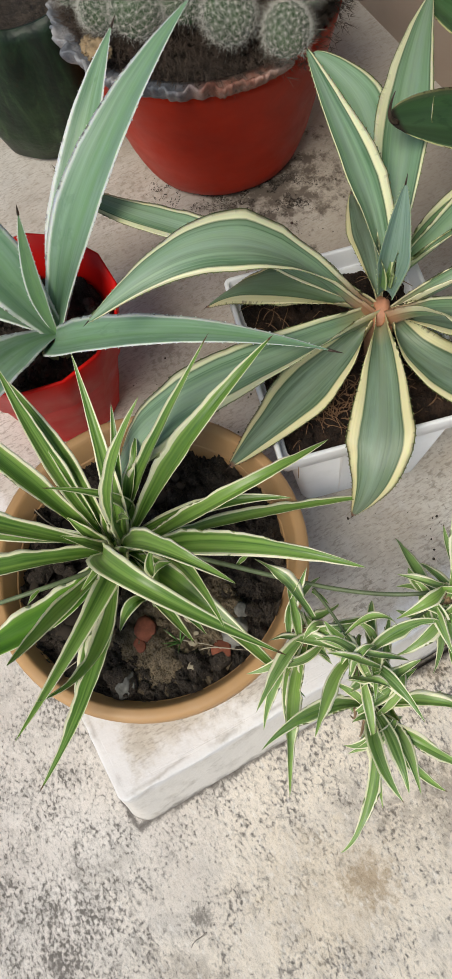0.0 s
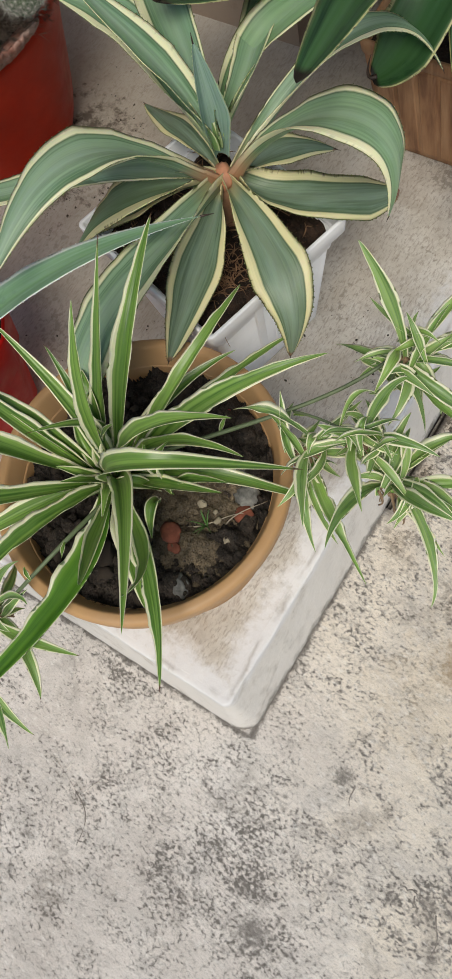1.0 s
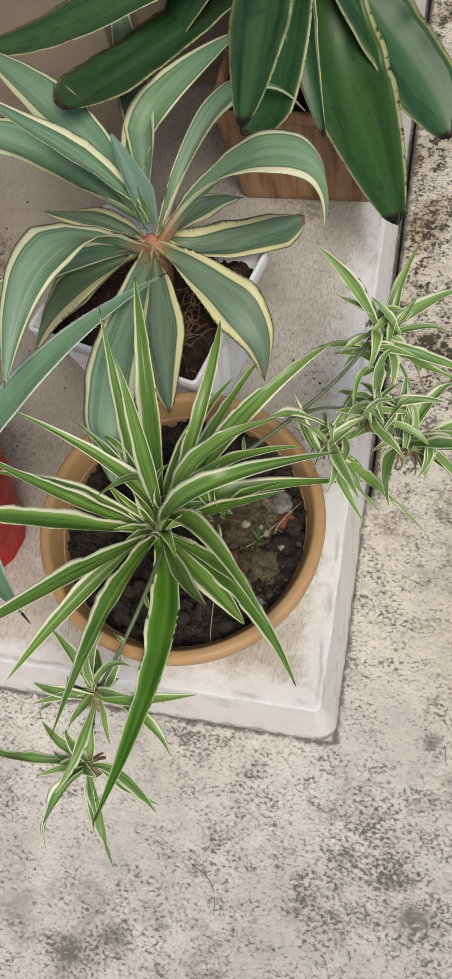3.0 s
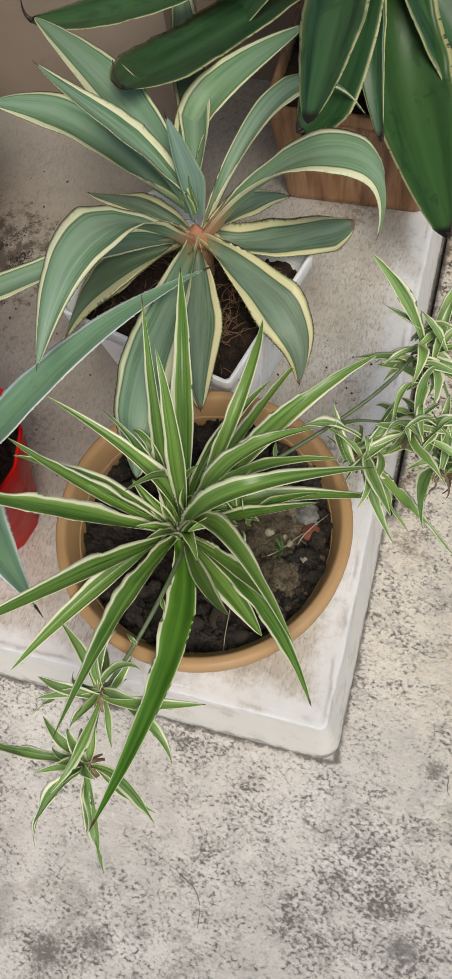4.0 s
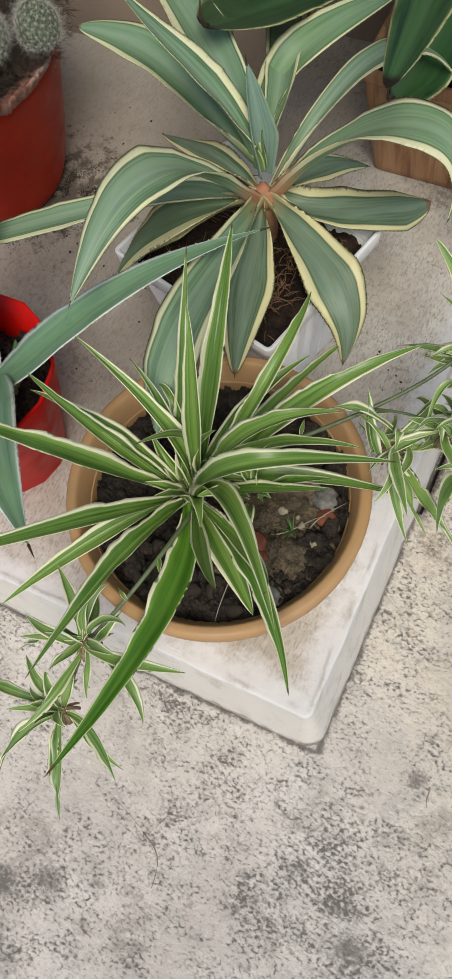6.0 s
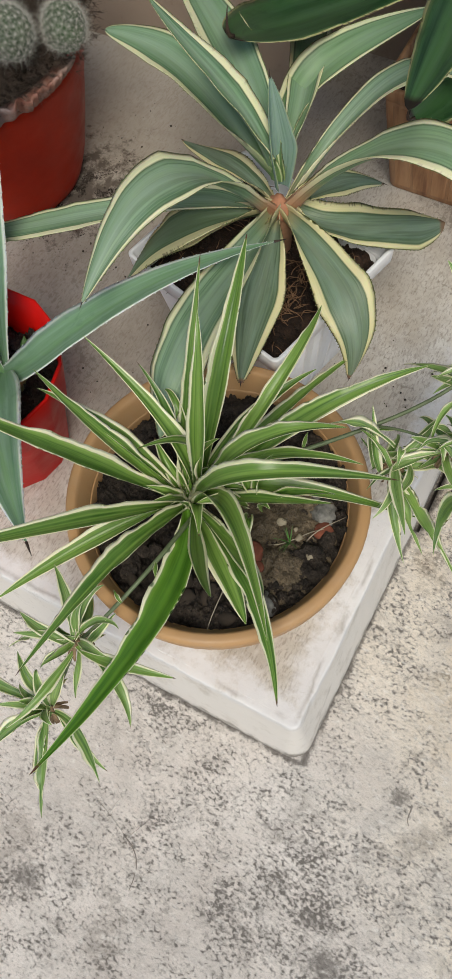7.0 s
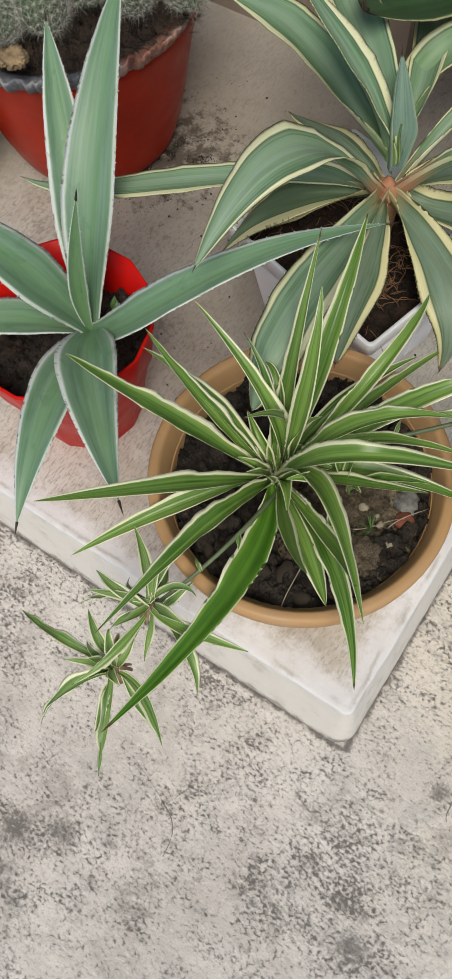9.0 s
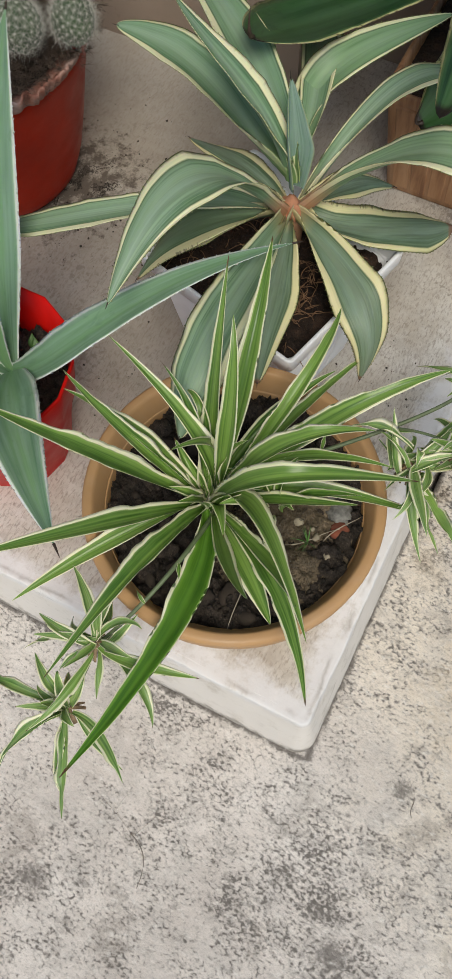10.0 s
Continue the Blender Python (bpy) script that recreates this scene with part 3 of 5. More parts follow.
def grassy(s):
    return (0.40 + 0.60 * min(1, s / 0.38) ** 0.85) * min(1, max(0.0, (1 - s) / 0.55)) ** 0.78


def rounded(s):
    return (0.33 + 0.67 * min(1, s / 0.45) ** 0.8) * min(1, max(0.0, (1 - s) / 0.26)) ** 0.55


def stub(s):
    return (0.33 + 0.67 * min(1, s / 0.45) ** 0.8) * min(1, max(0.0, (1 - s) / 0.15)) ** 0.5


def sword(s):
    return (0.29 + 0.71 * min(1, s / 0.46) ** 0.85) * min(1, max(0.0, (1 - s) / 0.46)) ** 0.72


def stalked(s):
    rise = min(1, max(0.0, (s - 0.07) / 0.42))
    return (0.25 + 0.75 * rise * rise * (3 - 2 * rise)) * min(1, max(0.0, (1 - s) / 0.46)) ** 0.72


def spade(s):
    return (0.62 + 0.38 * min(1, s / 0.45)) * min(1, max(0.0, (1 - s) / 0.36)) ** 0.62


def tapered(s):
    return (0.62 + 0.38 * min(1, s / 0.45)) * min(1, max(0.0, (1.02 - s) / 0.42)) ** 0.62 * min(1, max(0.0, (1 - s) / 0.03)) ** 0.5


def blunt(s):
    return (0.6 + 0.4 * min(1, s / 0.5)) * min(1, max(0.0, (1 - s) / 0.2)) ** 0.5


def ribbon(s):
    return (0.4 + 0.6 * min(1, s / 0.4)) * min(1, max(0.0, (1 - s) / 0.55)) ** 0.85


def mound(radius, height, rough=0.006, square=None, seed=0.0, n=64):
    """A soil surface, uneven, inside a round or (square: half sides) a rectangular pot."""
    bm = bmesh.new()
    grid = []
    for i in range(n + 1):
        row = []
        for j in range(n + 1):
            u, v = 2 * i / n - 1, 2 * j / n - 1
            if square:
                x, y = u * square[0], v * square[1]
            else:
                x, y = u * math.sqrt(1 - v * v / 2) * radius, v * math.sqrt(1 - u * u / 2) * radius
            q = Vector((x * 30, y * 30, seed))
            z = height + rough * (0.8 * noise.noise(q) + 0.6 * noise.noise(q * 2.7) + 0.5 * abs(noise.noise(q * 6)) + 0.3 * noise.noise(q * 13))
            row.append(bm.verts.new((x, y, z)))
        grid.append(row)
    for i in range(n):
        for j in range(n):
            bm.faces.new((grid[i][j], grid[i + 1][j], grid[i + 1][j + 1], grid[i][j + 1])).smooth = True
    return bm


# ---- setting ----
H = 0.14  # height of the limewashed platform


def ground_sheet():
    """The yard floor to the horizon, with the open joint along the platform's side."""
    bm = bmesh.new()
    xs, ys = (-30, 0.0, 0.008, 30), (-30, 0.36, 2.6, 30)
    g = [[bm.verts.new((x, y, 0)) for y in ys] for x in xs]
    for i in range(3):
        for j in range(3):
            if (i, j) != (1, 1):
                bm.faces.new((g[i][j], g[i + 1][j], g[i + 1][j + 1], g[i][j + 1]))
    top = (g[1][1], g[2][1], g[2][2], g[1][2])
    low = [bm.verts.new((v.co.x, v.co.y, -0.012)) for v in top]
    for k in range(4):
        bm.faces.new((top[k], top[(k + 1) % 4], low[(k + 1) % 4], low[k]))
    bm.faces.new(low)
    bmesh.ops.recalc_face_normals(bm, faces=bm.faces)
    return bm


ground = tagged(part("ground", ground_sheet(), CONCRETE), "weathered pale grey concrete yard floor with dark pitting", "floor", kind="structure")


def ridge(points):
    p = [Vector((x, y, -0.0006)) for x, y in points]
    part("trowel_ridge", tube(bmesh.new(), p, 0.0017, 0.0012, 24, 8), CONCRETE, ground)


def crack(points):
    p = [Vector((x, y, 0.0)) for x, y in points]
    part("hairline_crack", tube(bmesh.new(), p, 0.0010, 0.0005, 24, 6), SCORE, ground, "dark hairline crack")


ridge([(-0.214, -0.162), (-0.15, -0.181), (-0.124, -0.199), (-0.121, -0.231)])
ridge([(-0.192, -0.173), (-0.191, -0.163), (-0.19, -0.153), (-0.188, -0.143)])
ridge([(-0.155, -0.181), (-0.151, -0.171), (-0.147, -0.161), (-0.143, -0.151)])
crack([(0.252, -0.050), (0.258, -0.040), (0.262, -0.052), (0.270, -0.044)])
crack([(0.262, -0.050), (0.264, -0.060), (0.268, -0.056), (0.272, -0.064)])
crack([(0.142, 0.020), (0.146, 0.012), (0.140, 0.004), (0.148, -0.004)])
crack([(0.292, -0.055), (0.298, -0.07), (0.310, -0.075), (0.306, -0.095)])
crack([(-0.16, -0.182), (-0.132, -0.19), (-0.126, -0.205), (-0.124, -0.233)])


def slab():
    """The platform: battered sides, a rounded corner and softened, uneven top edges."""
    bm = bmesh.new()
    prof = [(0.0, -0.05), (0.0, 0.004), (0.006, 0.05), (0.012, 0.10), (0.015, 0.122), (0.0158, 0.131), (0.0162, 0.1370), (0.0170, 0.1390), (0.0190, 0.1397), (0.026, H)]

    def loop(inset, z):
        r = 0.027
        out = [(-3.0, inset)]
        out += [(-r - k * (0.9 / 160), inset) for k in range(160, 0, -1)]
        for k in range(9):
            a = -math.pi / 2 + math.pi / 2 * k / 8
            out.append((-r + (r - inset) * math.cos(a), r + (r - inset) * math.sin(a)))
        out += [(-inset, r + k * (1.2 / 200)) for k in range(1, 201)]
        out += [(-inset, 3.0), (-3.0, 3.0)]
        res = []
        for x, y in out:
            q = Vector((x * 9, y * 9, z * 20))
            d = 0.0018 * noise.noise(q) + 0.0012 * noise.noise(q * 3.1) + 0.0012 * noise.noise(q * 9) if -2 < x and y < 2 and z > 0.02 else 0
            res.append(bm.verts.new((x - (d if x > -0.05 else 0), y + (d if y < 0.05 else 0), z + (d * 0.5 if z > 0.12 else 0))))
        return res

    loops = [loop(i, z) for i, z in prof]
    for a, b in zip(loops, loops[1:]):
        for k in range(len(a) - 1):
            bm.faces.new((a[k], a[k + 1], b[k + 1], b[k])).smooth = True
    bm.faces.new(loops[-1])
    return bm


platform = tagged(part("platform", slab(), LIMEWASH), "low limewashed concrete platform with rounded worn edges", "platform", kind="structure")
bm = box(bmesh.new(), -3.0, 0.915, H - 0.02, WALL_END, 1.9, 2.6)
box(bm, WALL_END, 1.05, H - 0.02, -0.22, 1.9, 2.6)
wall_north = tagged(part("wall_north", bm, WALL), "tan painted plaster wall behind the pots", "wall", kind="structure")

# ---- spider plant in its tan pot ----


def hollow_pot(profile, seg=72, wave=None):
    bm, rings = lathe(profile, seg, wave)
    cap(bm, rings[0], True)
    cap(bm, rings[-1])
    return bm


def open_ring(profile, seg=72):
    return lathe(profile, seg)[0]


POT = Vector((-0.188, 0.174, H))
spider = thing("potted_spider_plant", POT, "green and white striped spider plant in a round tan plastic pot", "potted plant")
pot = part("pot", hollow_pot([(0.112, 0.0), (0.116, 0.004), (0.140, 0.150), (0.1415, 0.1645), (0.1395, 0.1645), (0.1375, 0.14), (0.112, 0.02)]), TAN, spider, "tapered tan plastic pot")
part("rim", open_ring([(0.1425, 0.164), (0.158, 0.1625), (0.1595, 0.163), (0.1604, 0.165), (0.1620, 0.180), (0.1620, 0.1825), (0.1610, 0.1860), (0.1592, 0.1880), (0.1570, 0.1886), (0.1520, 0.1890), (0.1500, 0.1880), (0.1480, 0.1840), (0.1440, 0.175), (0.1385, 0.160), (0.1365, 0.135)]), TAN, pot, "thick rolled tan rim")
bm = mound(0.1405, 0.156, rough=0.022, n=130)
for v in bm.verts:
    v.co.z += 0.03 * v.co.x - 0.02 * v.co.y
soil = part("soil", bm, SOIL, spider, "dark damp potting soil")
bm = mound(0.076, 0.1705, rough=0.014, seed=40.0, n=80)
for v in bm.verts:
    fall = (v.co.x ** 2 + v.co.y ** 2) / 0.076 ** 2
    v.co.z -= 0.018 * fall ** 2
bm.transform(Matrix.Translation((0.062, -0.012, 0.0)))
part("packed_soil", bm, PACKED, soil, "lighter brown packed soil")


def strew(parent, name, mat, spots, sub=1, squash=0.8, label=""):
    for x, y, z, size in spots:
        ob = part(name, lump(bmesh.new(), (0, 0, 0), size, 0.22, sub, squash), mat, parent, label)
        ob.location = (x, y, z)
        ob.rotation_euler = (0, 0, 97 * x + 53 * y)


# pieces lying on the soil, from the pot's axis
def on_soil(x, y, up=0.006):
    fall = ((x - 0.062) ** 2 + (y + 0.012) ** 2) / 0.072 ** 2
    return max(0.156 + 0.03 * x - 0.02 * y, 0.168 - 0.018 * fall ** 2) + up


def scatter(name, mat, spots, sub=2, squash=0.6, label=""):
    strew(soil, name, mat, [(x, y, on_soil(x, y), size) for x, y, size in spots], sub, squash, label)


scatter("brick_chip", CHIP, [(0.061, -0.036, 0.014), (0.072, -0.048, 0.008), (0.114, 0.020, 0.0115)], 2, 0.4, "broken red brick chip")
scatter("pebble", PEBBLE, [(0.073, 0.006, 0.0055), (0.097, -0.001, 0.005), (0.115, -0.011, 0.0065), (0.055, -0.008, 0.0035), (0.090, 0.006, 0.003)], 2, 0.6, "pale stone on the soil")
scatter("stone", GRIT, [(0.02, -0.108, 0.010), (-0.06, -0.03, 0.012), (-0.005, -0.092, 0.023), (-0.1, 0.03, 0.012), (-0.02, 0.11, 0.01), (-0.085, -0.055, 0.010)], 2, 0.7, "brown stone half sunk in the soil")
scatter("clod", ASHEN, [(0.106, 0.040, 0.018), (0.096, -0.078, 0.013), (0.09, 0.056, 0.010)], 3, 0.6, "crumbly light grey clod")
for k in range(300):
    a, r = random.uniform(0, math.tau), 0.130 * math.sqrt(random.random())
    x, y = r * math.cos(a), r * math.sin(a)
    trodden = math.hypot(x - 0.062, y + 0.012) < 0.066
    size = random.choice((0.0015, 0.002, 0.003, 0.004, 0.006, 0.009, 0.012))
    strew(soil, "crumb", PACKED if trodden else random.choice((SOIL, SOIL, SOIL, GRIT)), [(x, y, on_soil(x, y, 0.001 if trodden else 0.004), min(size, 0.005) if trodden else size)], 2)
for k in range(9):
    h = random.uniform(0, 360)
    p = curve2(Vector((0.092, -0.012, on_soil(0.092, -0.012))), radians(h), random.uniform(0.006, 0.02), random.uniform(0.012, 0.024), (0.003, 0, 0.014))
    part("weed_blade", strap(bmesh.new(), p, 0.0016, ribbon, radians(h), 8, 2, 0.2, 0.0, 0, 0.0004), WEED, soil, "thin green seedling")


def straw(parent, name, mat, at, heading, length, bend, r=0.0008, up=0.01):
    h = radians(heading)
    p = curve3(at, h, length, 0.0, (length * 0.3, bend, up), (length * 0.7, -bend * 0.6, up))
    return part(name, tube(bmesh.new(), p, r, r * 0.5, 10, 5), mat, parent)


straw(soil, "dry_root", STRAW, (0.045, -0.055, 0.163), -80, 0.085, 0.008)
straw(soil, "dry_root", STRAW, (0.07, -0.02, 0.165), 40, 0.07, -0.012)
straw(soil, "dry_root", STRAW, (-0.09, -0.07, 0.16), 200, 0.06, 0.006)
straw(soil, "dry_root", STRAW, (0.105, 0.0, 0.168), 60, 0.05, 0.004)
ob = part("petal", lump(bmesh.new(), (0, 0, 0), 0.006, 0.1, 2, 0.35), PETAL, soil, "fallen pink petal")
ob.location = (0.035, 0.112, 0.16)

CROWN = Vector((-0.203, 0.152, 0.355)) - POT


def leaf(plant, at, heading, reach, rise, knee, width, ripple=None, name="leaf"):
    """A spider plant's leaf: heading in degrees, reach and rise of its tip, and the knee that bends it."""
    h = radians(heading)
    seed = random.uniform(0, 6)
    p = list(curve2(at, h, reach, rise, knee))
    # each leaf clasps the crown a little to its own side, the long low ones further down
    p[0] = p[0] + along((0, 0, 0), h, (random.uniform(0.007, 0.015), random.uniform(-0.005, 0.005), random.uniform(-0.03, -0.008)))
    bm = strap(bmesh.new(), p, width * 1.36, grassy, h, 44, 8, 0.6, random.choice((0.04, 0.07, 0.10, 0.15)) if ripple is None else ripple, seed, 0.0009, random.uniform(-0.5, 0.5), fold=0.8)
    return part(name, bm, GREENER if reach > 0.3 else STRIPED, plant)


leaf(spider, CROWN, 99, .207, .158, (.087, -.018, .144), .018)
leaf(spider, CROWN, 109, .165, .174, (.016, .009, .032), .017)
leaf(spider, CROWN, 96, .076, .213, (.005, -.031, .183), .015)
leaf(spider, CROWN, 158, .135, .139, (-.015, -.028, .069), .016)
leaf(spider, CROWN, 142, .098, .111, (.036, -.016, .09), .01)
leaf(spider, CROWN, 132, .089, .066, (.062, -.02, .097), .01)
leaf(spider, CROWN, -175, .13, .167, (.081, .011, .093), .015)
leaf(spider, CROWN, -175, .138, .13, (.079, -.007, .097), .016)
leaf(spider, CROWN, -128, .228, -.047, (.121, -.012, -.019), .017)
leaf(spider, CROWN, -100, .242, .044, (.094, .005, .073), .018)
leaf(spider, CROWN, -88.2, .304, .024, (.08, .045, -.037), .026)
leaf(spider, CROWN, -41, .232, .024, (.119, .04, .039), .018)
leaf(spider, CROWN, -40, .148, .006, (.095, .004, -.004), .024)
leaf(spider, CROWN, -49, .149, .126, (.108, -.011, .06), .014)
leaf(spider, CROWN, 79, .219, .076, (.129, -.043, .128), .014)
leaf(spider, CROWN, 69, .175, .046, (.099, .02, .043), .014)
leaf(spider, CROWN, 74, .277, -.05, (.16, 0, .002), .012)
leaf(spider, CROWN, 45, .24, .116, (.128, -.002, .131), .019)
leaf(spider, CROWN, 29, .151, .129, (.063, -.016, .188), .018)
leaf(spider, CROWN, 17, .166, .126, (.057, .043, .072), .014)
leaf(spider, CROWN, 25, .204, .044, (.034, -.069, .241), .019)
leaf(spider, CROWN, 22, .231, -.021, (.069, .007, .062), .02)
leaf(spider, CROWN, 9, .147, .081, (.091, -.003, .053), .013)
leaf(spider, CROWN, -128, .034, .135, (-.052, -.046, .043), .011)
leaf(spider, CROWN, 39, .039, .108, (.011, .012, .075), .011)
leaf(spider, CROWN, -39, .201, .137, (.016, .044, .073), .019)
leaf(spider, CROWN, -37, .171, .132, (.127, .031, .014), .014)
leaf(spider, CROWN, -147, .166, .226, (.116, -.007, .128), .018)
leaf(spider, CROWN, -120, .22, .168, (.118, .008, .104), .017)
# the foot of the leaves
for k in range(7):
    leaf(spider, CROWN + Vector((0, 0, -0.02)), k * 51 + 12 + random.uniform(-20, 20), random.uniform(0.03, 0.07), random.uniform(0.03, 0.075), (0.012, 0.01, 0.05), 0.013, 0.12)
bm = lump(bmesh.new(), CROWN + Vector((0, 0, -0.045)), 0.016, 0.12, 2, 1.2)
part("crown", bm, PALE_STEM, spider, "pale green fleshy crown")


def runner(p, r=0.0026):
    return part("runner", tube(bmesh.new(), [Vector(v) - POT for v in p], r, r * 0.75, 22, 7), RUNNER_GREEN, spider, "thin green trailing runner")


def plantlet(stalk, at, leaves, width=0.013):
    """A young plant at a runner's end: curling leaves given by heading, reach and rise."""
    at = Vector(at) - POT
    for heading, reach, rise, arch in leaves:
        h = radians(heading)
        loose = 1 if reach < 0.068 and at.y > -0.1 else 0
        foot = at + along((0, 0, 0), h, (random.uniform(0.0, 0.007) - loose * random.uniform(0.0, 0.022), random.uniform(-0.004, 0.004) * (1 + 4 * loose), random.uniform(-0.012, 0.006) * (1 + 2 * loose)))
        bow = reach * (random.uniform(-0.32, 0.32) if reach < 0.062 else random.uniform(-0.2, 0.2))
        one = (reach * random.uniform(0.2, 0.35), bow, rise * 0.3 + arch * 0.7)
        two = (reach * random.uniform(0.6, 0.85), bow * random.uniform(0.2, 1.2), rise * 0.75 + arch * 0.85)
        p = curve3(foot, h, reach, rise, one, two)
        long = math.hypot(reach, rise)
        bm = strap(bmesh.new(), p, width * random.uniform(0.85, 1.2) * min(1.15, 0.6 + long * 5), ribbon, h, 22, 6, 0.6, random.choice((0.14, 0.22, 0.30)), random.uniform(0, 6), 0.0007, random.uniform(-0.9, 0.9))
        part("leaf", bm, PALE_STRIPED, stalk)
    for k in range(8):
        a = random.uniform(0, math.tau)
        p = [at, at + Vector((0.006 * math.cos(a), 0.006 * math.sin(a), -0.004)), at + Vector((0.012 * math.cos(a), 0.012 * math.sin(a), -0.008)), at + Vector((0.014 * math.cos(a), 0.014 * math.sin(a), -0.018))]
        part("aerial_root", tube(bmesh.new(), p, 0.0024, 0.0012, 5, 5), ROOT, stalk)


def star(count, reach, rise, arch, start=0.0):
    return [(start + 360 * k / count + random.uniform(-60, 60), reach * random.uniform(0.5, 1.35), rise + random.uniform(-0.045, 0.04), arch * random.uniform(0.6, 1.5)) for k in range(count)]


long_run = runner([(-0.204, 0.16, 0.351), (-0.121, 0.249, 0.366), (-0.037, 0.302, 0.386), (-0.003, 0.372, 0.4)])
short_run = runner([(-0.196, 0.157, 0.325), (-0.185, 0.081, 0.390), (-0.203, 0.014, 0.370), (-0.239, -0.028, 0.318)], 0.0026)
plantlet(long_run, (0.007, 0.384, 0.39), [(151, 0.077, 0.097, 0.020), (176, 0.075, -0.031, 0.020), (75, 0.112, 0.030, 0.020), (82, 0.063, 0.040, 0.020), (43, 0.120, -0.010, 0.030), (9, 0.072, 0.000, 0.050), (-8, 0.125, -0.050, 0.030), (-1, 0.095, -0.050, 0.030), (-133, 0.050, 0.010, 0.020), (-52, 0.033, -0.050, 0.030), (-23, 0.050, -0.060, 0.040)] + star(10, 0.045, 0.02, 0.015, 10) + star(6, 0.06, -0.04, 0.035, 40), 0.0135)
plantlet(long_run, (0.05, 0.285, 0.345), [(-94, 0.101, 0.071, 0.015), (-45, 0.122, -0.024, 0.020), (-18, 0.082, 0.063, 0.030), (29, 0.098, -0.015, 0.030), (15, 0.090, -0.025, 0.030), (62, 0.095, 0.015, 0.030), (52, 0.070, 0.025, 0.030), (76, 0.025, 0.055, 0.020)] + star(8, 0.045, 0.0, 0.02) + star(6, 0.06, 0.0, 0.03, 20), 0.0135)
plantlet(long_run, (0.012, 0.291, 0.393), [(129, 0.050, 0.007, 0.020), (46, 0.054, -0.013, 0.030)] + star(9, 0.055, -0.01, 0.02, 20) + star(6, 0.045, 0.01, 0.02), 0.012)
plantlet(long_run, (-0.034, 0.264, 0.371), [(131, 0.048, 0.060, 0.000), (-62, 0.081, 0.020, 0.010), (-57, 0.085, -0.042, 0.020), (-40, 0.079, -0.050, 0.030), (-37, 0.134, -0.015, 0.030), (72, 0.072, 0.011, 0.010), (26, 0.060, -0.001, 0.020)] + star(7, 0.045, 0.0, 0.02, 200), 0.0135)
runner([(0.007, 0.384, 0.390), (0.009, 0.353, 0.401), (0.010, 0.322, 0.402), (0.012, 0.291, 0.393)], 0.0016)
runner([(0.012, 0.291, 0.393), (0.025, 0.289, 0.382), (0.037, 0.287, 0.366), (0.050, 0.285, 0.345)], 0.0016)
runner([(-0.060, 0.290, 0.385), (-0.036, 0.290, 0.400), (-0.012, 0.291, 0.402), (0.012, 0.291, 0.393)], 0.0016)
runner([(0.012, 0.291, 0.393), (-0.003, 0.282, 0.386), (-0.019, 0.273, 0.378), (-0.034, 0.264, 0.371)], 0.0016)
plantlet(short_run, (-0.237, -0.029, 0.324), [(135, 0.079, 0.008, 0.010), (177, 0.067, 0.000, 0.020), (-160, 0.086, -0.054, 0.030), (-103, 0.100, -0.005, 0.020), (32, 0.047, 0.025, 0.010), (9, 0.104, 0.003, 0.010), (-30, 0.092, -0.018, 0.020), (-65, 0.048, -0.012, 0.020)] + star(7, 0.035, 0.015, 0.015), 0.0135)
plantlet(short_run, (-0.245, -0.092, 0.267), [(-176, 0.114, 0.003, 0.020), (-115, 0.102, -0.047, 0.020), (-63, 0.101, -0.023, 0.020), (-23, 0.092, 0.028, 0.010), (-24, 0.069, -0.057, 0.020), (-66, 0.078, -0.006, 0.010)] + star(7, 0.03, 0.02, 0.02, 30), 0.0135)
runner([(-0.237, -0.029, 0.324), (-0.240, -0.050, 0.300), (-0.243, -0.071, 0.281), (-0.245, -0.092, 0.267)], 0.0016)

def bract(stalk, at, heading, long):
    """A small papery leaf at a runner's joint."""
    at = Vector(at) - POT
    h = radians(heading)
    p = curve2(at, h, long, 0.004, (long * 0.5, 0.002, 0.006))
    part("bract", strap(bmesh.new(), p, 0.006, ribbon, h, 10, 4, 0.6, 0.2, random.uniform(0, 6), 0.0005, 0.8), STRIPED, stalk, "small pale bract on the runner")


for x, y, z, heading in ((-0.121, 0.243, 0.363, 100), (-0.06, 0.288, 0.380, 20), (-0.195, 0.07, 0.367, -60), (-0.207, 0.022, 0.359, 150)):
    bract(long_run if y > 0.2 else short_run, (x, y, z), heading, random.uniform(0.014, 0.02))
for k in range(16):
    a = random.uniform(0, math.tau)
    at = Vector((0.052 + random.uniform(-0.012, 0.012), 0.283 + random.uniform(-0.012, 0.012), 0.34)) - POT
    out = Vector((math.cos(a), math.sin(a), 0)) * random.uniform(0.006, 0.02)
    p = [at, at + out + Vector((0, 0, -0.006)), at + out * 1.4 + Vector((0, 0, -0.022)), at + out * 1.2 + Vector((random.uniform(-0.008, 0.008), 0, -random.uniform(0.03, 0.05)))]
    part("aerial_root", tube(bmesh.new(), p, 0.0018, 0.0007, 8, 5), ROOT, long_run)

# ---- variegated agave in its white planter ----
BOX_AT, BOX_TURN = Vector((-0.2875, 0.4695, H)), 75.0
LONGER = -0.014  # how far the planter's short sides fall behind its long ones, each way
agave = thing("potted_variegated_agave", BOX_AT, "grey-green agave with cream margins in a rectangular white plastic planter", "potted plant")


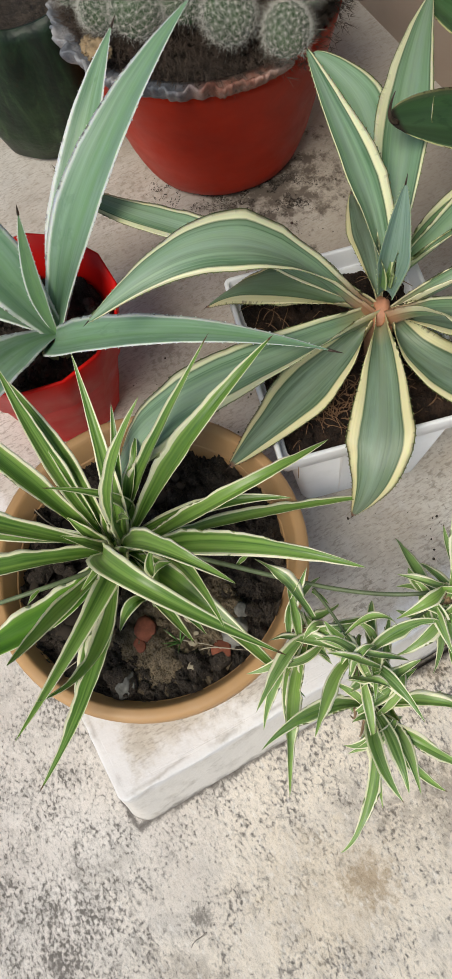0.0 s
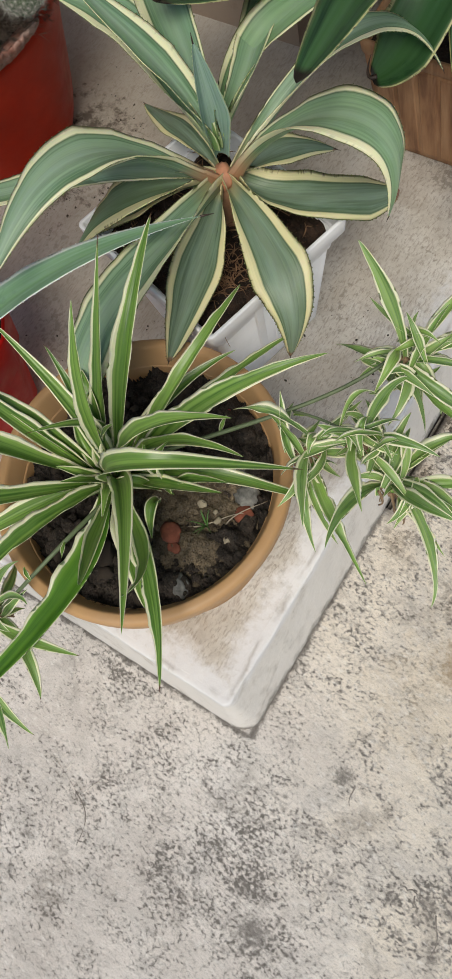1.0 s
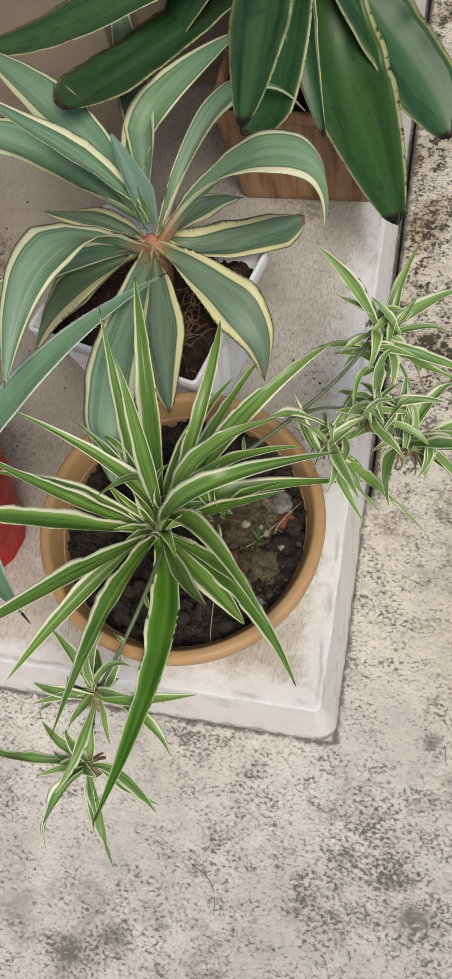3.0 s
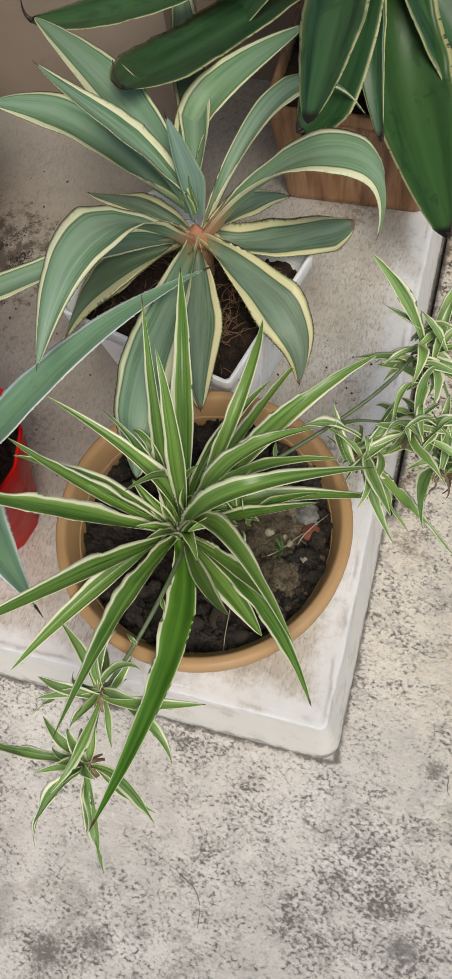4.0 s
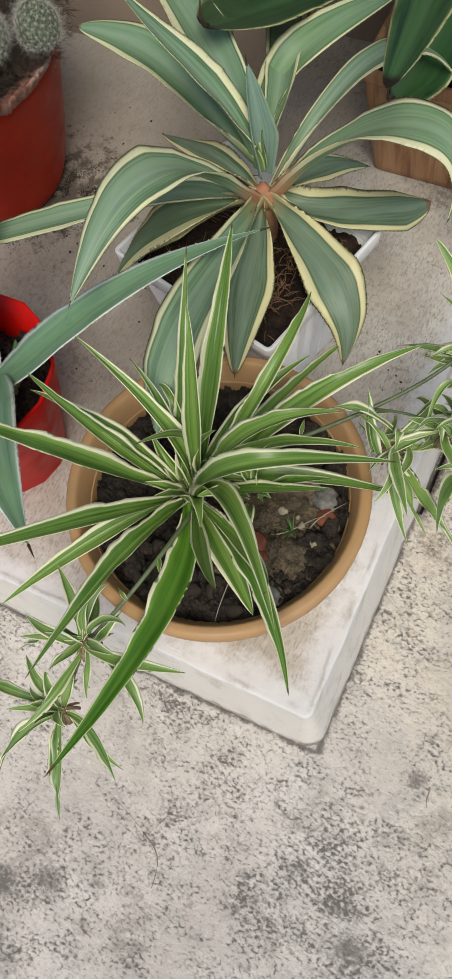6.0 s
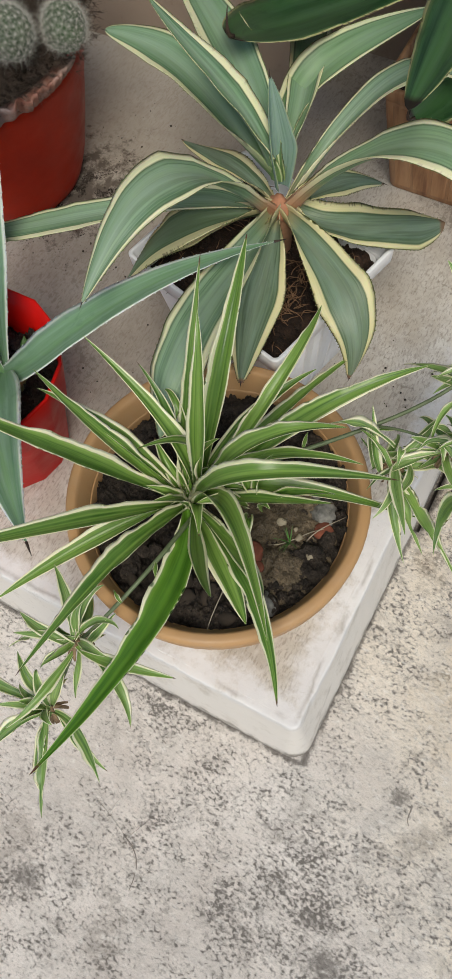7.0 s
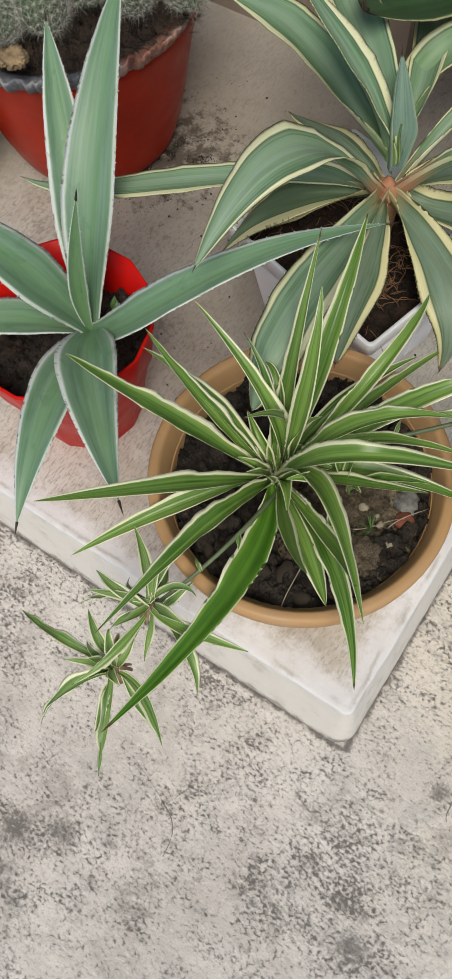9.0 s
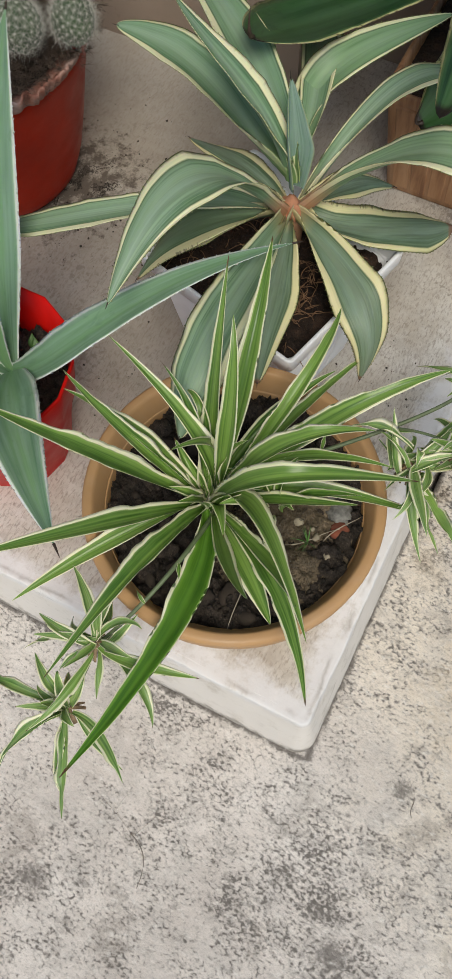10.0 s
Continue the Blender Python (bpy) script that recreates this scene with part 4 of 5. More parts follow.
def boxy_pot(levels, more=LONGER, n=8, closed=True):
    """A rectangular pot with rounded corners from (half breadth, height, corner radius) levels; it is longer by more."""
    bm = bmesh.new()
    rings = []
    for half, z, r in levels:
        ring = []
        for c, (sx, sy) in enumerate(((1, 1), (-1, 1), (-1, -1), (1, -1))):
            for k in range(n):
                a = math.pi / 2 * (c + k / (n - 1))
                ring.append(bm.verts.new((sx * (half + more - r) + r * math.cos(a), sy * (half - r) + r * math.sin(a), z)))
        rings.append(ring)
    m = len(rings[0])
    for a, b in zip(rings, rings[1:]):
        for k in range(m):
            bm.faces.new((a[k], a[(k + 1) % m], b[(k + 1) % m], b[k])).smooth = True
    if closed:
        bm.faces.new(rings[0][::-1])
        bm.faces.new(rings[-1])
    for e in bm.edges:
        if len(e.link_faces) == 2 and e.calc_face_angle(0) > 0.3:
            e.smooth = False
    return bm


def rib(side, k, mat, parent):
    """One pressed rib on a side of the planter."""
    bm = bmesh.new()
    out = 0.015 + (LONGER if side % 2 == 0 else 0.0)
    q = turn @ Matrix.Rotation(math.pi / 2 * side, 4, "Z")
    lo, hi = (0.0735 + out, 0.012), (0.0935 + out, 0.168)
    v = [bm.verts.new(q @ Vector((x - 0.002, k * (0.030 if z > 0.1 else 0.024) + y, z))) for y in (-0.008, 0.008) for x, z in (lo, hi)]
    o = [bm.verts.new(q @ Vector((x + 0.0018, k * (0.030 if z > 0.1 else 0.024) + y, z + (0.002 if z < 0.1 else -0.002)))) for y in (-0.005, 0.005) for x, z in (lo, hi)]
    bm.faces.new((o[0], o[1], o[3], o[2]))
    for a, b in ((0, 1), (1, 3), (3, 2), (2, 0)):
        bm.faces.new((v[a], v[b], o[b], o[a]))
    bmesh.ops.recalc_face_normals(bm, faces=bm.faces)
    part("rib", bm, mat, parent)


turn = Matrix.Rotation(radians(BOX_TURN), 4, "Z")
bm = boxy_pot([(0.086, 0.0, 0.012), (0.088, 0.004, 0.014), (0.109, 0.176, 0.014), (0.1075, 0.1765, 0.013), (0.1035, 0.15, 0.013), (0.086, 0.01, 0.012)])
bm.transform(turn)
planter = part("planter", bm, WHITE, agave, "rectangular white plastic planter")
for side in range(4):
    for k in (-1, 0, 1):
        rib(side, k, WHITE, planter)
bm = boxy_pot([(0.109, 0.176, 0.014), (0.117, 0.175, 0.012), (0.1195, 0.178, 0.009), (0.1205, 0.1985, 0.008), (0.1200, 0.2, 0.0075), (0.1162, 0.2, 0.005), (0.1152, 0.1985, 0.005), (0.1065, 0.15, 0.008)], closed=False)
bm.transform(turn)
part("rim", bm, WHITE, planter, "raised white lip")
bm = mound(0.1, 0.168, square=(0.0945, 0.1090), rough=0.016, seed=4.0, n=90)
bm.transform(turn)
litter = part("soil", bm, PEAT, agave, "brown peaty soil with dry fibres")
for k in range(110):
    at = turn @ Vector((random.uniform(-0.08, 0.08), random.uniform(-0.095, 0.095), 0.178))
    straw(litter, "fibre", FIBRE, at, random.uniform(0, 360), random.uniform(0.012, 0.04), random.uniform(-0.008, 0.008), 0.0006, 0.008)
# a tangled tuft of dry fibre in the front of the planter
for k in range(90):
    at = Vector((0.0475 + random.gauss(0, 0.012), -0.0445 + random.gauss(0, 0.016), random.uniform(0.172, 0.184)))
    straw(litter, "fibre", FIBRE, at, random.uniform(0, 360), random.uniform(0.010, 0.026), random.uniform(-0.012, 0.012), 0.0006, random.uniform(0.0, 0.012))
for k in range(60):
    at = turn @ Vector((random.uniform(-0.082, 0.082), random.uniform(-0.097, 0.097), 0.173))
    strew(litter, "crumb", PEAT, [(at.x, at.y, at.z, random.uniform(0.003, 0.009))])

HEART = Vector((-0.279, 0.505, 0.395)) - BOX_AT


def blade(plant, at, heading, reach, rise, one, two, width, outline=None, inner=False, pink=False, old=False):
    h = radians(heading)
    p = list(curve3(at, h, reach, rise, one, two))
    # the foot clasps the stem on the leaf's own side, lower ones further down
    p[0] = p[0] + along((0, 0, 0), h, (0.006, 0, 0.024) if inner else (0.010, 0, -0.032) if pink else (0.013, 0, -0.022))
    bm = strap(bmesh.new(), p, width * 1.03, outline or (stalked if pink else sword), h, 40, 12, 0.56, 0.025, random.uniform(0, 6), 0.005, random.uniform(-0.3, 0.3), 0.0014, 1.2, 0.5 if inner else 1.7)
    leaf_ = part("leaf", bm, CREAM_INNER if inner else CREAM_PINK if pink else CREAM_OLD if old else CREAM_EDGED, plant)
    if outline is not stub:
        thorn(leaf_, p[3], slope(p, 1.0), 0.005)
    return leaf_


def shoot(plant, at, heading, reach, rise, width):
    h = radians(heading)
    p = curve3(at, h, reach, rise, (reach * 0.3, 0, rise * 0.35), (reach * 0.6, 0, rise * 0.7))
    bm = strap(bmesh.new(), p, width, shoot_outline, h + 0.3, 24, 8, 0.9, 0.01, 2.0, 0.005, 0.1, 0.0012)
    leaf_ = part("young_leaf", bm, YOUNG, plant, "furled blue-green young leaf")
    thorn(leaf_, p[3], slope(p, 1.0), 0.008)


def shoot_outline(s):
    return (0.55 + 0.45 * min(1, s / 0.35)) * min(1, max(0.0, (1 - s) / 0.6)) ** 0.8


def thorn(parent, tip, out, size):
    p = [tip - out * 0.003, tip + out * size * 0.3, tip + out * size * 0.6, tip + out * size]
    return part("spine", tube(bmesh.new(), p, size * 0.13, size * 0.02, 4, 6), THORN, parent, "dark hard end spine")


shoot(agave, HEART + Vector((-0.003, 0.004, 0.014)), 129, 0.028, 0.120, 0.041)
blade(agave, HEART, -6, .217, .052, (.1, .022, .165), (.244, .043, .17), .062, pink=True)
blade(agave, HEART, 25, .192, -.045, (.054, -.027, -.03), (.12, -.013, -.033), .058, stub, old=True)
blade(agave, HEART, -40, .197, -.101, (.107, .018, -.012), (.195, .027, -.015), .064, old=True)
blade(agave, HEART, -74, .226, -.037, (.067, -.002, -.044), (.144, -.011, -.043), .062, old=True)
blade(agave, HEART, -85.5, 0.323, -0.012, (0.178, 0.007, 0.043), (0.271, -0.005, 0.086), .058, rounded)
blade(agave, HEART, -103, .285, .105, (.1, -.011, .148), (.161, -.034, .175), .064, pink=True)
blade(agave, HEART, -134, .194, -.063, (.081, .003, .009), (.147, -.015, .002), .058, old=True)
blade(agave, HEART, -146, .160, .004, (.055, .011, .026), (.115, .004, .036), .042, pink=True)
blade(agave, HEART, -146, .178, -.082, (.075, 0, -.018), (.130, 0, -.036), .046, old=True)
blade(agave, HEART, 163.4, 0.275, 0.075, (0.14, -0.03, 0.033), (0.206, -0.064, 0.043), .054, rounded, inner=True)
blade(agave, HEART, -175, .128, .215, (.022, -.016, .096), (.09, -.013, .143), .042, inner=True)
blade(agave, HEART, 139, .36, .07, (.048, 0, .117), (.17, .014, .13), .054, inner=True)
blade(agave, HEART, 62, .201, .136, (.094, .127, .021), (.165, .111, .042), .054, inner=True)
blade(agave, HEART, 51, .256, .009, (.151, .076, .062), (.246, .073, .075), .038)
blade(agave, HEART, 42, .127, -.022, (.048, -.005, .001), (.084, .01, .005), .04, old=True)
blade(agave, HEART, 156, .196, -.056, (.064, -.001, -.002), (.13, .003, -.023), .038, old=True)
blade(agave, HEART, -150, .419, -.006, (.178, .007, .045), (.316, .055, .008), .04)
blade(agave, HEART, 109, .497, .008, (.126, -.027, .051), (.289, -.006, .017), .05, inner=True)
stump = lathe([(0.012, 0.13), (0.014, 0.18), (0.016, 0.215), (0.015, 0.232), (0.009, 0.242), (0.0004, 0.246)], 20)[0]
stump.transform(Matrix.Translation((HEART.x, HEART.y, 0)))
stump = part("stump", stump, HEARTWOOD, agave, "pinkish tan leaf bases round the stem")
for heading, out, drop, size in ((-6, 0.012, 0.020, 0.0075), (-103, 0.012, 0.020, 0.008), (-149, 0.010, 0.016, 0.006), (-55, 0.004, 0.013, 0.0105), (160, 0.008, 0.012, 0.007)):
    bm = lump(bmesh.new(), (0, 0, 0), size, 0.10, 3, 0.85)
    for v in bm.verts:
        v.co.x *= 1.7
    for f in bm.faces:
        f.smooth = True
    bm.transform(Matrix.Translation(along(HEART, radians(heading), (out, 0, -drop))) @ Matrix.Rotation(radians(heading), 4, "Z") @ Matrix.Rotation(0.5, 4, "Y"))
    part("leaf_base", bm, SHEATH, stump, "orange-pink sheath at the heart")

# ---- century plant in the small red pot ----
RED_AT = Vector((-0.518, 0.185, H))
century = thing("potted_century_plant", RED_AT, "pale-edged blue-green agave in a small red plastic pot", "potted plant")


def twelve(a, k):
    m = math.tau / 14
    d = (a % m) - m / 2
    return (math.cos(m / 2) / math.cos(d)) * 1.012, 0.0


red = part("pot", hollow_pot([(0.066, 0.0), (0.070, 0.004), (0.092, 0.126), (0.0985, 0.131), (0.1095, 0.197), (0.1095, 0.201), (0.1065, 0.201), (0.096, 0.131), (0.066, 0.01)], 84, twelve), RED, century, "glossy red plastic pot with a faceted collar")
bed = part("soil", mound(0.094, 0.136, rough=0.022, seed=9.0, n=80), SOIL, century, "dark crumbly soil")
for k in range(110):
    a, r = random.uniform(0, math.tau), 0.088 * math.sqrt(random.random())
    strew(bed, "crumb", random.choice((SOIL, SOIL, PEAT, GRIT)), [(r * math.cos(a), r * math.sin(a), 0.143, random.choice((0.002, 0.003, 0.004, 0.006, 0.010)))])
for k in range(9):
    h = random.uniform(0, 360)
    bm = strap(bmesh.new(), curve2(Vector((0.03 + random.uniform(-0.012, 0.012), 0.055 + random.uniform(-0.012, 0.012), 0.147)), radians(h), 0.014, 0.016, (0.005, 0, 0.014)), 0.011, ribbon, radians(h), 8, 4, 0.2, 0.05, 0, 0.0006)
    part("weed_leaf", bm, WEED, bed, "small bright green weed")
CORE = Vector((-0.495, 0.207, 0.304)) - RED_AT


def spear(plant, at, heading, reach, rise, one, two, width, face=None):
    h = radians(heading)
    p = curve3(at, h, reach, rise, one, two)
    bm = strap(bmesh.new(), p, width * 1.1, spear_outline, h if face is None else radians(face), 30, 8, 0.26, 0.015, random.uniform(0, 6), 0.006, random.uniform(-0.1, 0.1), 0.0013)
    leaf_ = part("leaf", bm, PALE_EDGED, plant)
    thorn(leaf_, bezier(p, 1.0), slope(p, 1.0), 0.012)
    return leaf_


def spear_outline(s):
    rise = math.sin(math.pi / 2 * min(1, s / 0.42))
    return (0.34 + 0.66 * rise ** 1.2) * (1 - max(0.0, (s - 0.30) / 0.70) ** 1.9)


spear(century, CORE, -137.8, 0.218, 0.021, (0.065, -0.003, 0.047), (0.152, -0.005, 0.064), 0.05)
spear(century, CORE, 111.7, 0.293, 0.24, (0.063, 0.002, 0.129), (0.159, -0.002, 0.21), 0.057)
spear(century, CORE, 129.4, 0.262, 0.203, (0.068, -0.011, 0.105), (0.16, -0.006, 0.181), 0.047)
spear(century, CORE, 39.2, 0.333, 0.131, (0.059, -0.097, 0.111), (0.134, -0.047, 0.188), 0.046)
spear(century, CORE, -42.2, 0.284, 0.137, (0.079, -0.007, 0.089), (0.169, -0.01, 0.138), 0.062)
spear(century, CORE, -66.3, 0.269, 0.06, (0.091, 0.012, 0.083), (0.176, 0.005, 0.111), 0.052)
spear(century, CORE, -168.0, 0.147, 0.175, (0.028, 0.018, 0.105), (0.093, 0.024, 0.165), 0.06)
spear(century, CORE, 34.4, 0.028, 0.218, (-0.008, 0.0, 0.07), (0.010, 0.0, 0.145), 0.020, 143)
stump = lathe([(0.02, 0.13), (0.024, 0.145), (0.020, 0.155), (0.008, 0.16)], 20)[0]
stump.transform(Matrix.Translation((CORE.x, CORE.y, 0)))
part("stump", stump, PALE_STEM, century, "pale leaf bases")

# ---- cactus cluster in the large red pot ----
TUB_AT = Vector((-0.808, 0.580, H))
cactus = thing("potted_cactus_cluster", TUB_AT, "cluster of spiny round cacti in a brick-red pot with crimped rim", "potted plant")


def warped(a, k):
    return 1 + 0.006 * math.sin(2 * a + 0.6) + 0.004 * math.sin(5 * a) + 0.002 * math.sin(11 * a), 0.0


def crust():
    """The crimped, melted lip along the pot's front; it ends where the cacti hang over the side."""
    bm = bmesh.new()
    prof = [(0.176, 0.236), (0.184, 0.238), (0.189, 0.243), (0.192, 0.248), (0.1945, 0.255), (0.1965, 0.261), (0.1945, 0.2635), (0.190, 0.260), (0.186, 0.257), (0.180, 0.257), (0.170, 0.253)]
    seg, a0, a1 = 260, radians(-205), radians(8)
    rows = []
    for i in range(seg + 1):
        a = a0 + (a1 - a0) * i / seg
        fade = min(1.0, (seg - i) / 26, i / 26)
        q = Vector((math.cos(a) * 5, math.sin(a) * 5, 3.0))
        w = 0.9 * noise.noise(q * 2.6) + 0.9 * noise.noise(q * 6.5) + 0.4 * noise.noise(q * 15)
        lift = 0.8 * noise.noise(q * 1.6 + Vector((9, 0, 0))) + 0.7 * noise.noise(q * 5.5)
        row = []
        for k, (r, z) in enumerate(prof):
            hang = min(1.0, max(0.0, (r - 0.178) / 0.016)) * fade
            row.append(bm.verts.new(((r - 0.006 * (1 - fade) + hang * 0.009 * w) * math.cos(a), (r - 0.006 * (1 - fade) + hang * 0.009 * w) * math.sin(a), z + hang * 0.010 * lift - 0.012 * (1 - fade) * (z - 0.236) / 0.04)))
        rows.append(row)
    m = len(prof)
    for lo, hi in zip(rows, rows[1:]):
        for k in range(m):
            bm.faces.new((lo[k], hi[k], hi[(k + 1) % m], lo[(k + 1) % m])).smooth = True
    bm.faces.new(rows[0])
    bm.faces.new(rows[-1][::-1])
    return bm


tub = part("pot", hollow_pot([(0.106, 0.0), (0.116, 0.003), (0.124, 0.012), (0.131, 0.03), (0.139, 0.055), (0.152, 0.11), (0.1635, 0.166), (0.1765, 0.222), (0.183, 0.25), (0.1805, 0.252), (0.1745, 0.222), (0.161, 0.166), (0.10, 0.02)], 96, warped), BRICK_RED, cactus, "large brick-red pot")
part("crimped_rim", crust(), CRIMP, tub, "warped crimped grey and red rim")
grit = part("soil", mound(0.174, 0.245, rough=0.016, seed=14.0), SOIL, cactus, "dark soil under the cacti")


def spiny_ball(r, tall, turns=21, per=13):
    """A cactus globe with rows of knobs, and apart from it its sheaves of spines."""
    body, spines = bmesh.new(), bmesh.new()
    seg, rows = 40, 22
    grid = []
    for i in range(rows + 1):
        el = -math.pi / 2 * 0.55 + (math.pi / 2 * 1.55) * i / rows
        ring = []
        for j in range(seg):
            a = math.tau * j / seg
            f = 1 + 0.05 * math.sin(a * per + el * 9) * math.sin(el * 13 + a * 3)
            ring.append(body.verts.new((r * f * math.cos(el) * math.cos(a), r * f * math.cos(el) * math.sin(a), r * tall * f * math.sin(el))))
        grid.append(ring)
    for lo, hi in zip(grid, grid[1:]):
        for j in range(seg):
            body.faces.new((lo[j], lo[(j + 1) % seg], hi[(j + 1) % seg], hi[j])).smooth = True
    count = 120
    for k in range(count):
        z = 1 - 1.5 * (k + 0.5) / count
        a = k * 2.399963
        q = math.sqrt(max(0, 1 - z * z))
        n = Vector((q * math.cos(a), q * math.sin(a), z))
        foot = Vector((n.x * r, n.y * r, n.z * r * tall)) * 1.04
        x = n.orthogonal().normalized()
        y = n.cross(x)
        for m in range(16):
            b = math.tau * m / 16 + random.uniform(-0.2, 0.2)
            out = (x * math.cos(b) + y * math.sin(b)) * (1.0 if m else 0.15) + n * random.uniform(0.25, 0.7)
            tip = foot + out.normalized() * random.uniform(0.008, 0.021)
            side = out.cross(n).normalized() * 0.00016
            up = side.cross(out).normalized() * 0.00016
            v = [spines.verts.new(foot + side), spines.verts.new(foot - side), spines.verts.new(foot + up), spines.verts.new(tip)]
            for t3 in ((0, 1, 3), (1, 2, 3), (2, 0, 3)):
                spines.faces.new([v[x_] for x_ in t3])
    return body, spines


body, spines = spiny_ball(0.0265, 1.2)
globe = part("globe", body, CACTUS, cactus, "round green cactus body")
part("spine_coat", spines, SPINE, globe, "white radiating spines")["kind"] = "stuff"
globes = [(0.197, 0.012, 0.287, 0.95), (0.152, -0.036, 0.300, 1.05), (0.108, -0.068, 0.314, 1.05), (0.082, -0.116, 0.305, 1.15), (0.050, -0.152, 0.296, 0.85),
          (0.158, 0.062, 0.308, 1.0), (0.102, 0.004, 0.335, 1.05), (0.056, -0.056, 0.335, 1.1), (0.016, -0.104, 0.322, 1.05), (0.150, 0.118, 0.292, 0.95), (0.094, 0.09, 0.322, 1.1), (0.04, 0.04, 0.345, 1.1),
          (-0.018, -0.03, 0.345, 1.15), (-0.018, -0.158, 0.296, 0.95), (-0.07, -0.09, 0.318, 1.1), (-0.01, 0.11, 0.328, 1.1), (-0.088, 0.02, 0.325, 1.15), (-0.085, 0.12, 0.305, 1.0), (0.05, 0.162, 0.296, 0.95), (-0.148, -0.04, 0.296, 1.0), (-0.1, -0.155, 0.28, 0.8)]
for k, (x, y, z, size) in enumerate(globes):
    ob = globe if k == 0 else globe.copy()
    if k:
        scene.collection.objects.link(ob)
        sp = globe.children[0].copy()
        scene.collection.objects.link(sp)
        sp.parent = ob
    ob.matrix_basis = pose(x, y, z + 0.021, random.uniform(-24, 24), random.uniform(-24, 24), 67 * k) @ Matrix.Scale(size, 4)
# dead brown wool between the globes, hanging over the side where the rim has gone
wool = bmesh.new()
for k in range(13000):
    a, r = random.uniform(0, math.tau), 0.180 * math.sqrt(random.uniform(0.02, 1))
    bare = max(0.0, math.cos(a - 0.6)) ** 1.5
    dome = 0.312 - 0.040 * (r / 0.18) ** 3
    r += 0.022 * bare * random.random() * (r > 0.15)
    at = Vector((r * math.cos(a), r * math.sin(a), dome + random.uniform(-0.022, 0.008) - 0.016 * bare * max(0.0, (r - 0.178) / 0.016)))
    out = Vector((math.cos(a) * r * 6 + random.uniform(-0.9, 0.9), math.sin(a) * r * 6 + random.uniform(-0.9, 0.9), random.uniform(-0.5, 0.9))).normalized()
    for m in range(4):
        o = (out + Vector((random.uniform(-0.7, 0.7), random.uniform(-0.7, 0.7), random.uniform(-0.6, 0.6)))).normalized()
        s = o.orthogonal().normalized() * 0.00035
        v = [wool.verts.new(at + s), wool.verts.new(at - s), wool.verts.new(at + o.cross(s)), wool.verts.new(at + o * random.uniform(0.008, 0.019))]
        for t3 in ((0, 1, 3), (1, 2, 3), (2, 0, 3)):
            wool.faces.new([v[x_] for x_ in t3])
ob = part("dead_wool", wool, WOOL, cactus, "matted brown dead spines")
ob["kind"] = "stuff"
for at, size in (((0.076, -0.172, 0.290), 0.019), ((0.058, -0.178, 0.287), 0.012)):
    bm = lump(bmesh.new(), (0, 0, 0), size, 0.16, 4, 0.8)
    for v in bm.verts:
        # a crumpled, pleated skin drawn in round a dark hollow
        n = v.co.normalized()
        pleat = noise.noise(n * 4.0) + 0.7 * noise.noise(n * 9.0)
        hole = max(0.0, n.dot(Vector((0.45, -0.35, 0.82))) - 0.72) / 0.28
        v.co *= 1 + 0.22 * pleat - 0.75 * hole ** 0.7
    ob = part("dry_bud", bm, DRY, cactus, "crumpled dried tan bud with a hollow")
    ob.location = at

# ---- dark green pot beside the cactus tub ----
JAR_AT = Vector((-0.985, 0.378, H))
jar = thing("green_pot", JAR_AT, "dark green mottled plastic pot beside the cactus tub", "pot")
part("body", hollow_pot([(0.070, 0.0), (0.086, 0.010), (0.100, 0.06), (0.108, 0.13), (0.108, 0.18), (0.104, 0.225), (0.099, 0.245), (0.093, 0.243), (0.094, 0.18), (0.065, 0.02)], 72, lambda a, k: (1 + (0.02 * math.sin(9 * a) + 0.045 * math.sin(4 * a + 1) + 0.03 * math.sin(6 * a)) * (k > 0), (0.006 * math.sin(5 * a) if k > 3 else 0.0))), BOTTLE, jar, "dented mottled green wall")
part("soil", mound(0.093, 0.222, seed=21.0), SOIL, jar, "dark soil")

# ---- broad-leaved agave in its brown pot ----
BRN_AT = Vector((-0.143, 0.908, H))
broadleaf = thing("potted_broadleaf_agave", BRN_AT, "broad dark green agave with yellow margins in a square brown planter", "potted plant")
tall = part("planter", boxy_pot([(0.104, 0.0, 0.012), (0.107, 0.004, 0.014), (0.125, 0.17, 0.016), (0.123, 0.173, 0.015), (0.118, 0.17, 0.014), (0.1, 0.01, 0.012)], 0.0), BROWN, broadleaf, "square wood-brown plastic planter")
part("rim", boxy_pot([(0.125, 0.168, 0.016), (0.1265, 0.169, 0.015), (0.128, 0.185, 0.015), (0.126, 0.188, 0.014), (0.121, 0.187, 0.012), (0.119, 0.168, 0.012)], 0.0, closed=False), BROWN, tall, "plain brown rim band")
